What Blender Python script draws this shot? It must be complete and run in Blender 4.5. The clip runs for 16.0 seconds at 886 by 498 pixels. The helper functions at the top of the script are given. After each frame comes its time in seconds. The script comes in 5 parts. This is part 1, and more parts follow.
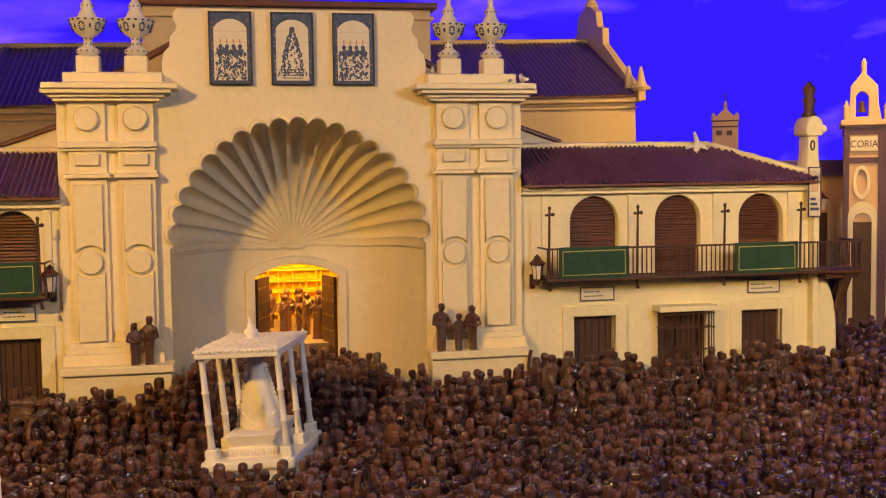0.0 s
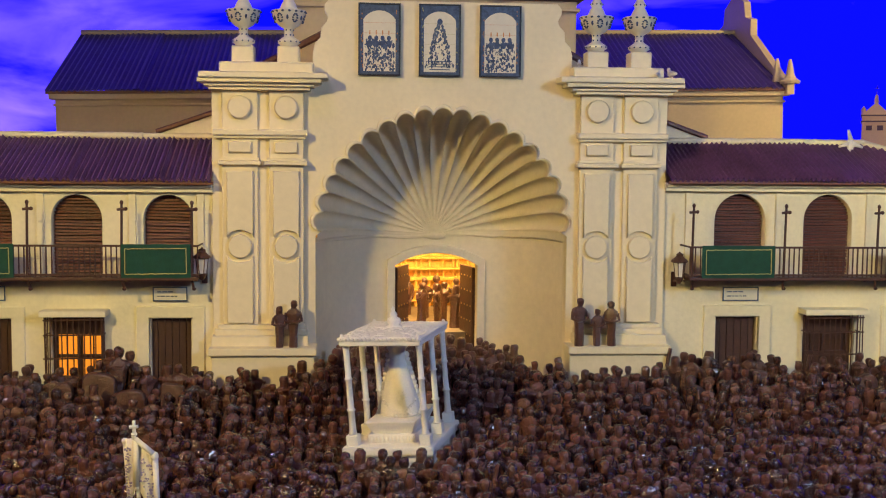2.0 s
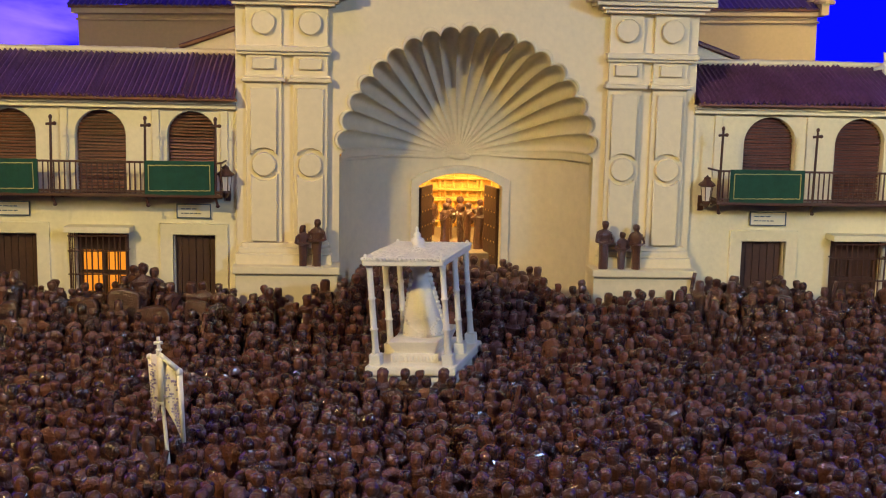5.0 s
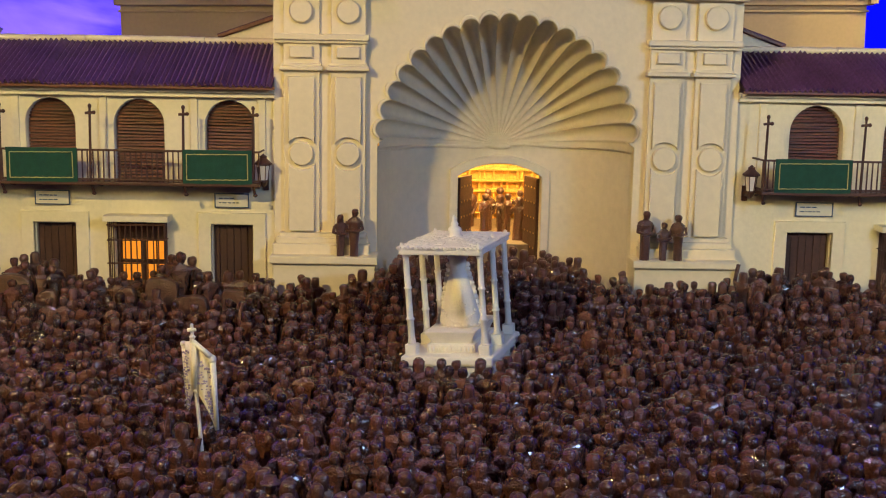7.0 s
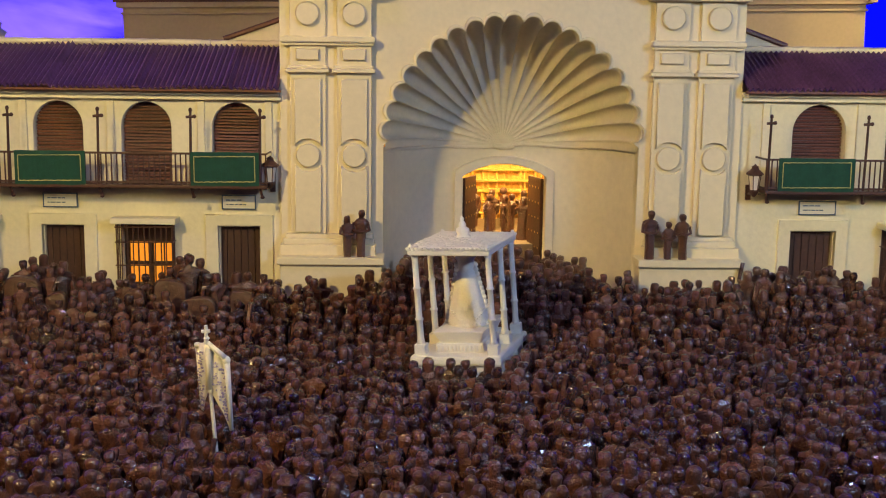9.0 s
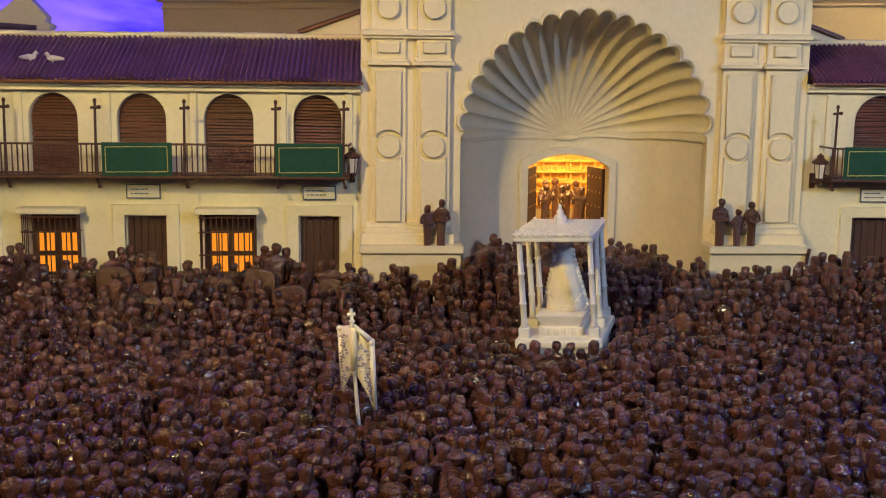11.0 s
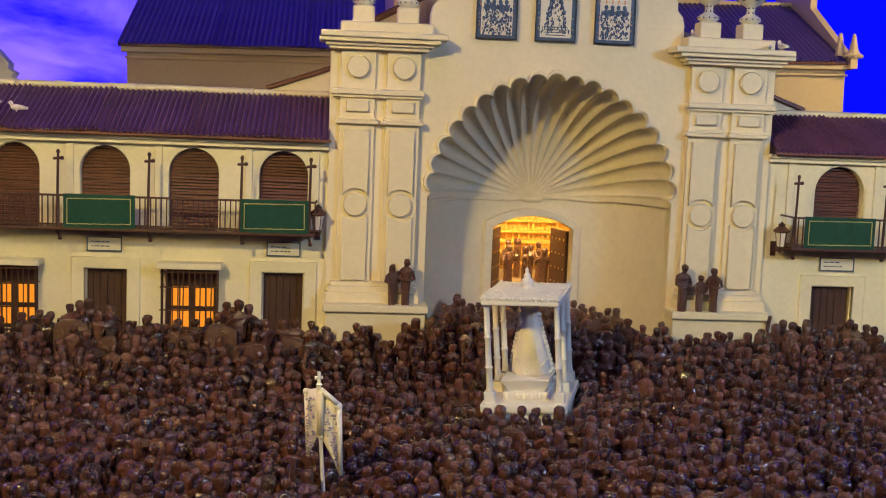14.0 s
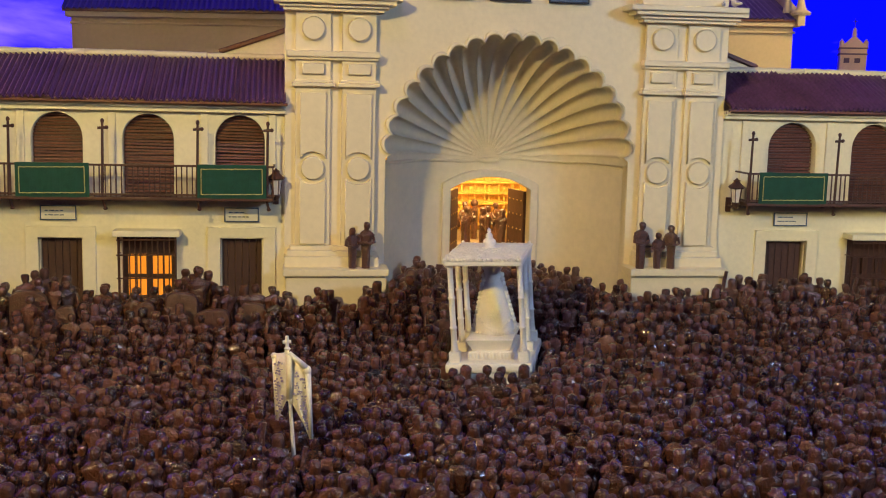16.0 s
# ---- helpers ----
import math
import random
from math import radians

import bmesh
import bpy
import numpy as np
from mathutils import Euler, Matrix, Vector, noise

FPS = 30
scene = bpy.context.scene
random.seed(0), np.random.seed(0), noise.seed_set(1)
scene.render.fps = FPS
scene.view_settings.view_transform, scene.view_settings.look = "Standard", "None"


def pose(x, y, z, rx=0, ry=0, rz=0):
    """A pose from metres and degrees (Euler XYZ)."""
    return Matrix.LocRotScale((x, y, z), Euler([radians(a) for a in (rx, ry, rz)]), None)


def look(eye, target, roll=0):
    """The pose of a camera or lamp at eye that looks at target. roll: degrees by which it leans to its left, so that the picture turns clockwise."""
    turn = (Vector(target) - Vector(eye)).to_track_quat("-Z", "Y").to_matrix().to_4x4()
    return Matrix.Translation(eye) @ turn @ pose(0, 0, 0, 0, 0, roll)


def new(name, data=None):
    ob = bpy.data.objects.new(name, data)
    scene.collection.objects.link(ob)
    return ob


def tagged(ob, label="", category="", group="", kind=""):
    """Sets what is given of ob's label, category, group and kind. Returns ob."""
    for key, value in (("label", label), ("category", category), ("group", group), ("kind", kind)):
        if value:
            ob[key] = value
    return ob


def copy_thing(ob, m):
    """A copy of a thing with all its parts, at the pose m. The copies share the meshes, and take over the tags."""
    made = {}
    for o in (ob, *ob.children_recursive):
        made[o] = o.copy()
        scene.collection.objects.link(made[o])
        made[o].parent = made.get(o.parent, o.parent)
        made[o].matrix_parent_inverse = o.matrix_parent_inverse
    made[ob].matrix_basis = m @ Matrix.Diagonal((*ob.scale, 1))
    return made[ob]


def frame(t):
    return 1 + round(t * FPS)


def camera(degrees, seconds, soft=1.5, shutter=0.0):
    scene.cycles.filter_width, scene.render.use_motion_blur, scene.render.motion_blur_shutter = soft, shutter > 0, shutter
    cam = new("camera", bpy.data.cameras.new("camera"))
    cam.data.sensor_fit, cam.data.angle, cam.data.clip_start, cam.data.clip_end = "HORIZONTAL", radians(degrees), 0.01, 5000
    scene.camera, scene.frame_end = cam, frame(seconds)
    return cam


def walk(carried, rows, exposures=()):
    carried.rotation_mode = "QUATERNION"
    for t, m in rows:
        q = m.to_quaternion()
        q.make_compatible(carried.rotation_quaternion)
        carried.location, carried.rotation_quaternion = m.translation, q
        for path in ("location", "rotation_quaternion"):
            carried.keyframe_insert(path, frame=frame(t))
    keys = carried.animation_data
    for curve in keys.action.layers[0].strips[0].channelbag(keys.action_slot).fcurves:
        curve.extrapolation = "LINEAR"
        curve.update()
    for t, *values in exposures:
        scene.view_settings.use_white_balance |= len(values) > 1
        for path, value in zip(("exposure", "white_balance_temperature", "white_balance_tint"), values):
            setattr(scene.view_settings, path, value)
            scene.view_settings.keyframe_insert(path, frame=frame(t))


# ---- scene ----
cam = camera(43.8, 16.0, soft=1.1)
PATH = [
    (0, (-0.229, -3.244, 0.791), (0.164, -1.288, 0.662), -0.8),
    (0.5, (-0.241, -3.235, 0.809), (0.062, -1.264, 0.652), -0.3),
    (1, (-0.248, -3.244, 0.812), (-0.016, -1.263, 0.664), 0.2),
    (1.5, (-0.256, -3.247, 0.814), (-0.074, -1.262, 0.652), 0.4),
    (2, (-0.266, -3.245, 0.811), (-0.103, -1.258, 0.657), 0.5),
    (2.5, (-0.274, -3.239, 0.807), (-0.124, -1.251, 0.643), 0.6),
    (3, (-0.274, -3.243, 0.81), (-0.13, -1.255, 0.65), 0.8),
    (3.5, (-0.272, -3.245, 0.81), (-0.127, -1.259, 0.623), 1.1),
    (4, (-0.276, -3.245, 0.811), (-0.14, -1.264, 0.566), 1.1),
    (6.5, (-0.254, -3.189, 0.794), (-0.166, -1.215, 0.482), 1.5),
    (7, (-0.253, -3.196, 0.789), (-0.208, -1.221, 0.482), 1.0),
    (7.5, (-0.256, -3.214, 0.793), (-0.222, -1.24, 0.474), 1.0),
    (8, (-0.264, -3.205, 0.792), (-0.24, -1.228, 0.486), 1.0),
    (10.5, (-0.445, -3.263, 0.799), (-0.337, -1.291, 0.484), 0.4),
    (11, (-0.616, -3.285, 0.783), (-0.503, -1.313, 0.467), 0.6),
    (11.5, (-0.686, -3.312, 0.786), (-0.545, -1.334, 0.52), 0.8),
    (12, (-0.695, -3.339, 0.804), (-0.506, -1.361, 0.576), 1.7),
    (12.5, (-0.671, -3.313, 0.811), (-0.489, -1.334, 0.587), 2.4),
    (13, (-0.67, -3.301, 0.807), (-0.466, -1.323, 0.592), 2.8),
    (13.5, (-0.671, -3.291, 0.801), (-0.476, -1.312, 0.594), 2.7),
    (14, (-0.651, -3.268, 0.805), (-0.454, -1.29, 0.584), 2.2),
    (14.5, (-0.58, -3.267, 0.81), (-0.362, -1.293, 0.575), 1.2),
    (15, (-0.557, -3.265, 0.801), (-0.339, -1.295, 0.532), 1.2),
    (15.5, (-0.623, -3.262, 0.805), (-0.384, -1.296, 0.525), 1.2),
    (16, (-0.685, -3.263, 0.798), (-0.394, -1.305, 0.515), 1.4),
]
walk(cam, [(t, look(eye, target, roll)) for t, eye, target, roll in PATH],
     exposures=[(0.0, 0.0, 11400, 28), (0.5, 0.0, 8900, 20), (1.2, 0.0, 7400, 15), (1.6, 0.0, 7000, 13), (2.2, 0.0, 6500, 10), (16.0, 0.0, 6500, 10)])

# ---- world and light ----
world = bpy.data.worlds.new("world")
scene.world = world
world.use_nodes = True
world.node_tree.nodes["Background"].inputs[0].default_value = (0.30, 0.32, 0.55, 1)
world.node_tree.nodes["Background"].inputs[1].default_value = 0.025


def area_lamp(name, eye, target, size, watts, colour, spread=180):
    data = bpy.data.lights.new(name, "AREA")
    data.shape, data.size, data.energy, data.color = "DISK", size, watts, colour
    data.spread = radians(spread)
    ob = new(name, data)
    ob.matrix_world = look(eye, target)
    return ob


# warm key placed from the shadow edge in the niche; its lamp is unseen
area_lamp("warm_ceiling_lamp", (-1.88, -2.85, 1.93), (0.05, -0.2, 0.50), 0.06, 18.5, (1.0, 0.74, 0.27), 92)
# weak warm fill added from the front, no lamp hangs there
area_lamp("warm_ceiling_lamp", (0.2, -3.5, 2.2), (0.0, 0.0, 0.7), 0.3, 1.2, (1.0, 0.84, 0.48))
# added warm fills that brighten only the two wings, without real lamps
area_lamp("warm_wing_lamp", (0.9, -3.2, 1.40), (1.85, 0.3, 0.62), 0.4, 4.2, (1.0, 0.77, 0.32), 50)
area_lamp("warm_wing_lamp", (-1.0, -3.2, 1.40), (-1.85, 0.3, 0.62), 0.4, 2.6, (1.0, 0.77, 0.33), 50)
# cool fill from the right for the bluish side of the niche, source unseen
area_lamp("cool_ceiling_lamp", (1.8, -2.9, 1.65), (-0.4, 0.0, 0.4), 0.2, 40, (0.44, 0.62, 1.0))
# violet overhead fill added for crowd and roofs, source unseen
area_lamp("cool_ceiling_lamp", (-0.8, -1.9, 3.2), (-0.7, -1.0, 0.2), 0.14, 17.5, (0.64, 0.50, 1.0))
# added fill for the distant chapel and tower, tied to no street lamp
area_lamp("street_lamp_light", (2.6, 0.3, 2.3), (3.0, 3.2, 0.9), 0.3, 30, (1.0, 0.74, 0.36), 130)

# ---- materials ----


def material(name, colour, rough=0.6, spread=0.12, scale=9.0, fine=120.0, bump=0.15, metal=0.0, glow=None, islands=0.0, detail=5):
    """Two scales of variation in colour and roughness, and a fine relief."""
    m = bpy.data.materials.new(name)
    m.use_nodes = True
    nt = m.node_tree
    b = nt.nodes["Principled BSDF"]
    tex = nt.nodes.new("ShaderNodeTexCoord")
    n1, n2 = nt.nodes.new("ShaderNodeTexNoise"), nt.nodes.new("ShaderNodeTexNoise")
    n1.inputs["Scale"].default_value, n2.inputs["Scale"].default_value = scale, fine
    n1.inputs["Detail"].default_value = n2.inputs["Detail"].default_value = detail
    for n in (n1, n2):
        nt.links.new(tex.outputs["Object"], n.inputs["Vector"])
    add = nt.nodes.new("ShaderNodeMath")
    add.operation = "ADD"
    nt.links.new(n1.outputs["Fac"], add.inputs[0])
    nt.links.new(n2.outputs["Fac"], add.inputs[1])
    value = add.outputs[0]
    if islands:
        geo = nt.nodes.new("ShaderNodeNewGeometry")
        more = nt.nodes.new("ShaderNodeMath")
        more.operation, more.inputs[1].default_value = "MULTIPLY_ADD", islands
        nt.links.new(geo.outputs["Random Per Island"], more.inputs[0])
        nt.links.new(add.outputs[0], more.inputs[2])
        value = more.outputs[0]
    ramp = nt.nodes.new("ShaderNodeMapRange")
    ramp.inputs["From Min"].default_value, ramp.inputs["From Max"].default_value = 0.6, 1.4 + islands
    ramp.inputs["To Min"].default_value, ramp.inputs["To Max"].default_value = 1 - spread, 1 + spread
    nt.links.new(value, ramp.inputs["Value"])
    mul = nt.nodes.new("ShaderNodeVectorMath")
    mul.operation = "SCALE"
    mul.inputs[0].default_value = colour
    nt.links.new(ramp.outputs[0], mul.inputs["Scale"])
    nt.links.new(mul.outputs[0], b.inputs["Base Color"])
    b.inputs["Roughness"].default_value, b.inputs["Metallic"].default_value = rough, metal
    if bump:
        bn = nt.nodes.new("ShaderNodeBump")
        bn.inputs["Strength"].default_value, bn.inputs["Distance"].default_value = bump, 0.004
        nt.links.new(add.outputs[0], bn.inputs["Height"])
        nt.links.new(bn.outputs[0], b.inputs["Normal"])
    if glow:
        b.inputs["Emission Color"].default_value = (*glow[0], 1)
        b.inputs["Emission Strength"].default_value = glow[1]
    return m


CREAM = material("cream_white_chocolate", (0.80, 0.70, 0.47), 0.5, 0.07, 6, 60, 0.22)
CREAM_WING = material("pale_cream_plaster", (0.78, 0.71, 0.50), 0.55, 0.08, 7, 70, 0.25)
SHELL = material("shell_plaster", (0.74, 0.66, 0.49), 0.55, 0.08, 8, 50, 0.25)
BEIGE = material("beige_wall", (0.60, 0.47, 0.27), 0.6, 0.08, 5, 60, 0.15)
WHITE = material("white_chocolate", (0.84, 0.78, 0.66), 0.42, 0.07, 25, 220, 0.3)
CHOCOLATE = material("dark_chocolate", (0.090, 0.033, 0.021), 0.25, 0.9, 80, 260, 0.75, islands=1.4, detail=1)
for mat in (CHOCOLATE,):
    mat.node_tree.nodes["Principled BSDF"].inputs["Specular IOR Level"].default_value = 0.9
    mat.node_tree.nodes["Principled BSDF"].inputs["Coat Weight"].default_value = 0.35
    mat.node_tree.nodes["Principled BSDF"].inputs["Coat Roughness"].default_value = 0.16
FIGURE = material("milk_chocolate_figure", (0.090, 0.035, 0.023), 0.28, 0.4, 80, 260, 0.6, detail=1)
FIGURE.node_tree.nodes["Principled BSDF"].inputs["Specular IOR Level"].default_value = 0.8
WOOD = material("dark_brown_shutter", (0.130, 0.041, 0.019), 0.45, 0.5, 12, 110, 0.25)
DOORWOOD = material("brown_door", (0.062, 0.026, 0.017), 0.5, 0.35, 14, 110, 0.2)
IRON = material("brown_iron", (0.070, 0.027, 0.017), 0.5, 0.3, 30, 140, 0.15)
ROOF = material("plum_brown_roof", (0.135, 0.062, 0.150), 0.30, 0.55, 9, 90, 0.3)
NAVEROOF = material("indigo_roof", (0.075, 0.048, 0.190), 0.38, 0.3, 7, 60, 0.15)
GREEN = material("green_cloth", (0.007, 0.062, 0.040), 0.85, 0.3, 40, 700, 0.3)
GOLD = material("gold_braid", (0.45, 0.42, 0.16), 0.6, 0.4, 200, 900, 0.3)
TILE = material("white_tile", (0.72, 0.68, 0.55), 0.35, 0.06, 20, 100, 0.1)
BLUE = material("blue_glaze", (0.050, 0.085, 0.160), 0.4, 0.6, 60, 260, 0.2)
ORANGE = material("orange_glaze", (0.55, 0.22, 0.06), 0.4, 0.2, 60, 260, 0.1)
GLASS = material("milky_lamp_glass", (0.75, 0.70, 0.62), 0.3, 0.05, 40, 200, 0.05)
AMBER = material("lit_amber_pane", (0.45, 0.18, 0.03), 0.5, 0.25, 25, 120, 0.1, glow=((1.0, 0.30, 0.018), 0.85))
NAVY = material("dark_tile_frame", (0.035, 0.045, 0.060), 0.45, 0.4, 60, 260, 0.2)
GROUND = material("sandy_floor", (0.24, 0.175, 0.115), 0.8, 0.2, 7, 90, 0.4)
ROOMDARK = material("unseen_room_dark", (0.05, 0.045, 0.05), 0.8, 0.15, 3, 40, 0.1)
ALTAR = material("gilded_altar", (0.75, 0.45, 0.10), 0.45, 0.35, 30, 120, 0.5)
PLUM = material("plum_trim", (0.10, 0.055, 0.10), 0.6, 0.2, 10, 80, 0.2)
PEACH = material("peach_wall", (0.66, 0.46, 0.33), 0.6, 0.1, 8, 80, 0.2)
BRASS = material("brass_stud", (0.55, 0.42, 0.20), 0.35, 0.2, 60, 300, 0.1, metal=0.9)


def sky_material():
    m = bpy.data.materials.new("lit_sky_picture")
    m.use_nodes = True
    nt = m.node_tree
    nt.nodes.remove(nt.nodes["Principled BSDF"])
    tex = nt.nodes.new("ShaderNodeTexCoord")
    mp = nt.nodes.new("ShaderNodeMapping")
    mp.inputs["Scale"].default_value = (0.22, 1.0, 0.95)
    mp.inputs["Location"].default_value = (0.35, 0.0, 0.1)
    nt.links.new(tex.outputs["Object"], mp.inputs["Vector"])
    n = nt.nodes.new("ShaderNodeTexNoise")
    n.inputs["Scale"].default_value, n.inputs["Detail"].default_value = 2.0, 6
    n.inputs["Distortion"].default_value = 0.6
    nt.links.new(mp.outputs[0], n.inputs["Vector"])
    sep = nt.nodes.new("ShaderNodeSeparateXYZ")
    nt.links.new(tex.outputs["Object"], sep.inputs[0])
    side = nt.nodes.new("ShaderNodeMapRange")
    side.inputs["From Min"].default_value, side.inputs["From Max"].default_value = -4.0, 3.5
    side.inputs["To Min"].default_value, side.inputs["To Max"].default_value = 0.15, -0.08
    nt.links.new(sep.outputs["X"], side.inputs["Value"])
    add = nt.nodes.new("ShaderNodeMath")
    add.operation = "ADD"
    nt.links.new(n.outputs["Fac"], add.inputs[0])
    nt.links.new(side.outputs[0], add.inputs[1])
    ramp = nt.nodes.new("ShaderNodeValToRGB")
    e = ramp.color_ramp.elements
    e[0].position, e[0].color = 0.49, (0.002, 0.004, 1.45, 1)
    e[1].position, e[1].color = 0.82, (0.34, 0.19, 1.25, 1)
    mid = e.new(0.60)
    mid.color = (0.09, 0.050, 1.35, 1)
    nt.links.new(add.outputs[0], ramp.inputs[0])
    em = nt.nodes.new("ShaderNodeEmission")
    em.inputs["Strength"].default_value = 1.1
    nt.links.new(ramp.outputs[0], em.inputs["Color"])
    nt.links.new(em.outputs[0], nt.nodes["Material Output"].inputs["Surface"])
    return m


SKY = sky_material()

# ---- mesh tools ----


def mesh_object(name, mesh, mat, parent=None, label="", smooth=False):
    mesh.materials.clear()
    mesh.materials.append(mat)
    if smooth:
        mesh.polygons.foreach_set("use_smooth", [True] * len(mesh.polygons))
    ob = new(name, mesh)
    ob.parent = parent
    if label:
        tagged(ob, label)
    return ob


def part(name, bm, mat, parent=None, label="", smooth=False):
    mesh = bpy.data.meshes.new(name)
    bmesh.ops.recalc_face_normals(bm, faces=bm.faces)
    bm.to_mesh(mesh)
    bm.free()
    return mesh_object(name, mesh, mat, parent, label, smooth)


def thing(name, label, category, group="", kind="", at=(0, 0, 0)):
    ob = new(name)
    ob.empty_display_size = 0.05
    ob.location = at
    return tagged(ob, label, category, group, kind)


def add_box(bm, x0, x1, y0, y1, z0, z1, bevel=0.0):
    made = bmesh.ops.create_cube(bm, size=1.0, matrix=Matrix.LocRotScale(((x0 + x1) / 2, (y0 + y1) / 2, (z0 + z1) / 2), None, (abs(x1 - x0), abs(y1 - y0), abs(z1 - z0))))
    if bevel:
        edges = list({e for v in made["verts"] for e in v.link_edges})
        bmesh.ops.bevel(bm, geom=edges, offset=bevel, segments=2, affect="EDGES", profile=0.6)
    return bm


def box(x0, x1, y0, y1, z0, z1, bevel=0.0):
    return add_box(bmesh.new(), x0, x1, y0, y1, z0, z1, bevel)


def add_rod(bm, a, b, r0, r1=None, sides=8):
    a, b = Vector(a), Vector(b)
    turn = (b - a).to_track_quat("Z", "Y").to_matrix().to_4x4()
    bmesh.ops.create_cone(bm, cap_ends=True, segments=sides, radius1=r0, radius2=r0 if r1 is None else r1, depth=(b - a).length, matrix=Matrix.Translation((a + b) / 2) @ turn)
    return bm


def rod(a, b, r0, r1=None, sides=8):
    return add_rod(bmesh.new(), a, b, r0, r1, sides)


def add_ball(bm, c, r, squash=(1, 1, 1), u=10, v=7):
    bmesh.ops.create_uvsphere(bm, u_segments=u, v_segments=v, radius=r, matrix=Matrix.LocRotScale(c, None, squash))
    return bm


def add_lathe(bm, profile, centre, sides=20, wave=None):
    """Turns (radius, height) pairs round the upright through centre; closes both ends."""
    rings = []
    for k, (r, z) in enumerate(profile):
        ring = []
        for i in range(sides):
            a = 2 * math.pi * i / sides
            rr = r * (1 + (wave[k] * math.cos(a * wave[-1]) if wave else 0))
            ring.append(bm.verts.new((centre[0] + rr * math.cos(a), centre[1] + rr * math.sin(a), centre[2] + z)))
        rings.append(ring)
    for p, q in zip(rings, rings[1:]):
        for i in range(sides):
            bm.faces.new((p[i], p[(i + 1) % sides], q[(i + 1) % sides], q[i]))
    bm.faces.new(rings[0][::-1])
    bm.faces.new(rings[-1])
    return bm


def lathe(profile, centre, sides=20, wave=None):
    return add_lathe(bmesh.new(), profile, centre, sides, wave)


def plate(name, outline, holes, y0, y1, mat, parent=None, label="", bevel=0.0015):
    """A slab in the x-z plane from y0 to y1 with holes right through it and softened edges."""
    curve = bpy.data.curves.new(name, "CURVE")
    curve.dimensions, curve.fill_mode = "2D", "BOTH"
    curve.extrude = (y1 - y0) / 2 - bevel
    curve.bevel_depth, curve.bevel_resolution, curve.offset = bevel, 1, -bevel
    for loop in (outline, *holes):
        sp = curve.splines.new("POLY")
        sp.points.add(len(loop) - 1)
        sp.use_cyclic_u = True
        for p, (x, z) in zip(sp.points, loop):
            p.co = (x, z, 0, 1)
    temp = bpy.data.objects.new(name, curve)
    scene.collection.objects.link(temp)
    bpy.context.view_layer.update()
    mesh = bpy.data.meshes.new_from_object(temp.evaluated_get(bpy.context.evaluated_depsgraph_get()))
    bpy.data.objects.remove(temp)
    bpy.data.curves.remove(curve)
    bm = bmesh.new()
    bm.from_mesh(mesh)
    bmesh.ops.remove_doubles(bm, verts=bm.verts, dist=0.00005)
    bm.to_mesh(mesh)
    bm.free()
    mesh.transform(Matrix(((1, 0, 0, 0), (0, 0, -1, (y0 + y1) / 2), (0, 1, 0, 0), (0, 0, 0, 1))))
    return mesh_object(name, mesh, mat, parent, label)


def rect(x0, x1, z0, z1):
    return [(x0, z0), (x1, z0), (x1, z1), (x0, z1)]


def arched(x0, x1, z0, top, rise=None, n=14):
    """An opening with an arched head: a half circle, or a flatter one by its rise."""
    half, mid = (x1 - x0) / 2, (x0 + x1) / 2
    rise = half if rise is None else rise
    rad = (half * half + rise * rise) / (2 * rise)
    cz, a0 = top - rad, math.asin(min(1.0, half / rad))
    arc = [(mid + rad * math.sin(a0 - 2 * a0 * i / n), cz + rad * math.cos(a0 - 2 * a0 * i / n)) for i in range(n + 1)]
    return [(x0, z0), (x1, z0)] + arc


def disc(cx, cz, r, n=28):
    return [(cx + r * math.cos(2 * math.pi * i / n), cz + r * math.sin(2 * math.pi * i / n)) for i in range(n)]


# ---- the model base, the sky panel and an added room shell ----
MOUNDS = ((-1.66, 0.030), (-1.32, 0.052), (-0.94, 0.045), (-0.47, 0.020), (-0.27, 0.040), (0.22, 0.045), (0.70, 0.022), (0.92, 0.045), (1.22, 0.035), (1.46, 0.030))


def ground_height(x, y):
    """Level square that rises in low tiers towards the walls."""
    t = min(1.0, max(0.0, (y + 0.55) / 0.40))
    rise = 0.082 * t * t * (3 - 2 * t)
    for cx, h in MOUNDS:
        rise += h * math.exp(-((x - cx) / 0.085) ** 2) * min(1.0, max(0.0, (y + 0.36) / 0.22))
    return rise


bm = bmesh.new()
xs = [-30, -8, -4] + [-3 + 0.05 * i for i in range(121)] + [4, 8, 30]
ys = [-30, -8, -4] + [-2.4 + 0.05 * i for i in range(56)] + [1, 2, 4, 8, 30]
grid = [[bm.verts.new((x, y, ground_height(x, y))) for y in ys] for x in xs]
for i in range(len(xs) - 1):
    for j in range(len(ys) - 1):
        bm.faces.new((grid[i][j], grid[i + 1][j], grid[i + 1][j + 1], grid[i][j + 1]))
tagged(part("ground", bm, GROUND), "sandy brown model base under the crowd", "ground", kind="structure")

bm = bmesh.new()
sky_rows = []
for i in range(33):
    a = radians(-75 + 150 * i / 32)
    x, y = 9.0 * math.sin(a), -2.2 + 8.6 * math.cos(a)
    sky_rows.append((bm.verts.new((x, y, -0.2)), bm.verts.new((x, y, 5.0))))
for p, q in zip(sky_rows, sky_rows[1:]):
    bm.faces.new((p[0], q[0], q[1], p[1]))
tagged(part("backdrop", bm, SKY), "glowing blue and violet sky panel with pink clouds", "backdrop", kind="structure")
# dark ceiling and walls out of view, added to enclose the model
tagged(part("ceiling", box(-10, 10, -7, 7.5, 5.0, 5.1), ROOMDARK), "dark room ceiling, unseen and added to enclose the model", "ceiling", kind="structure")
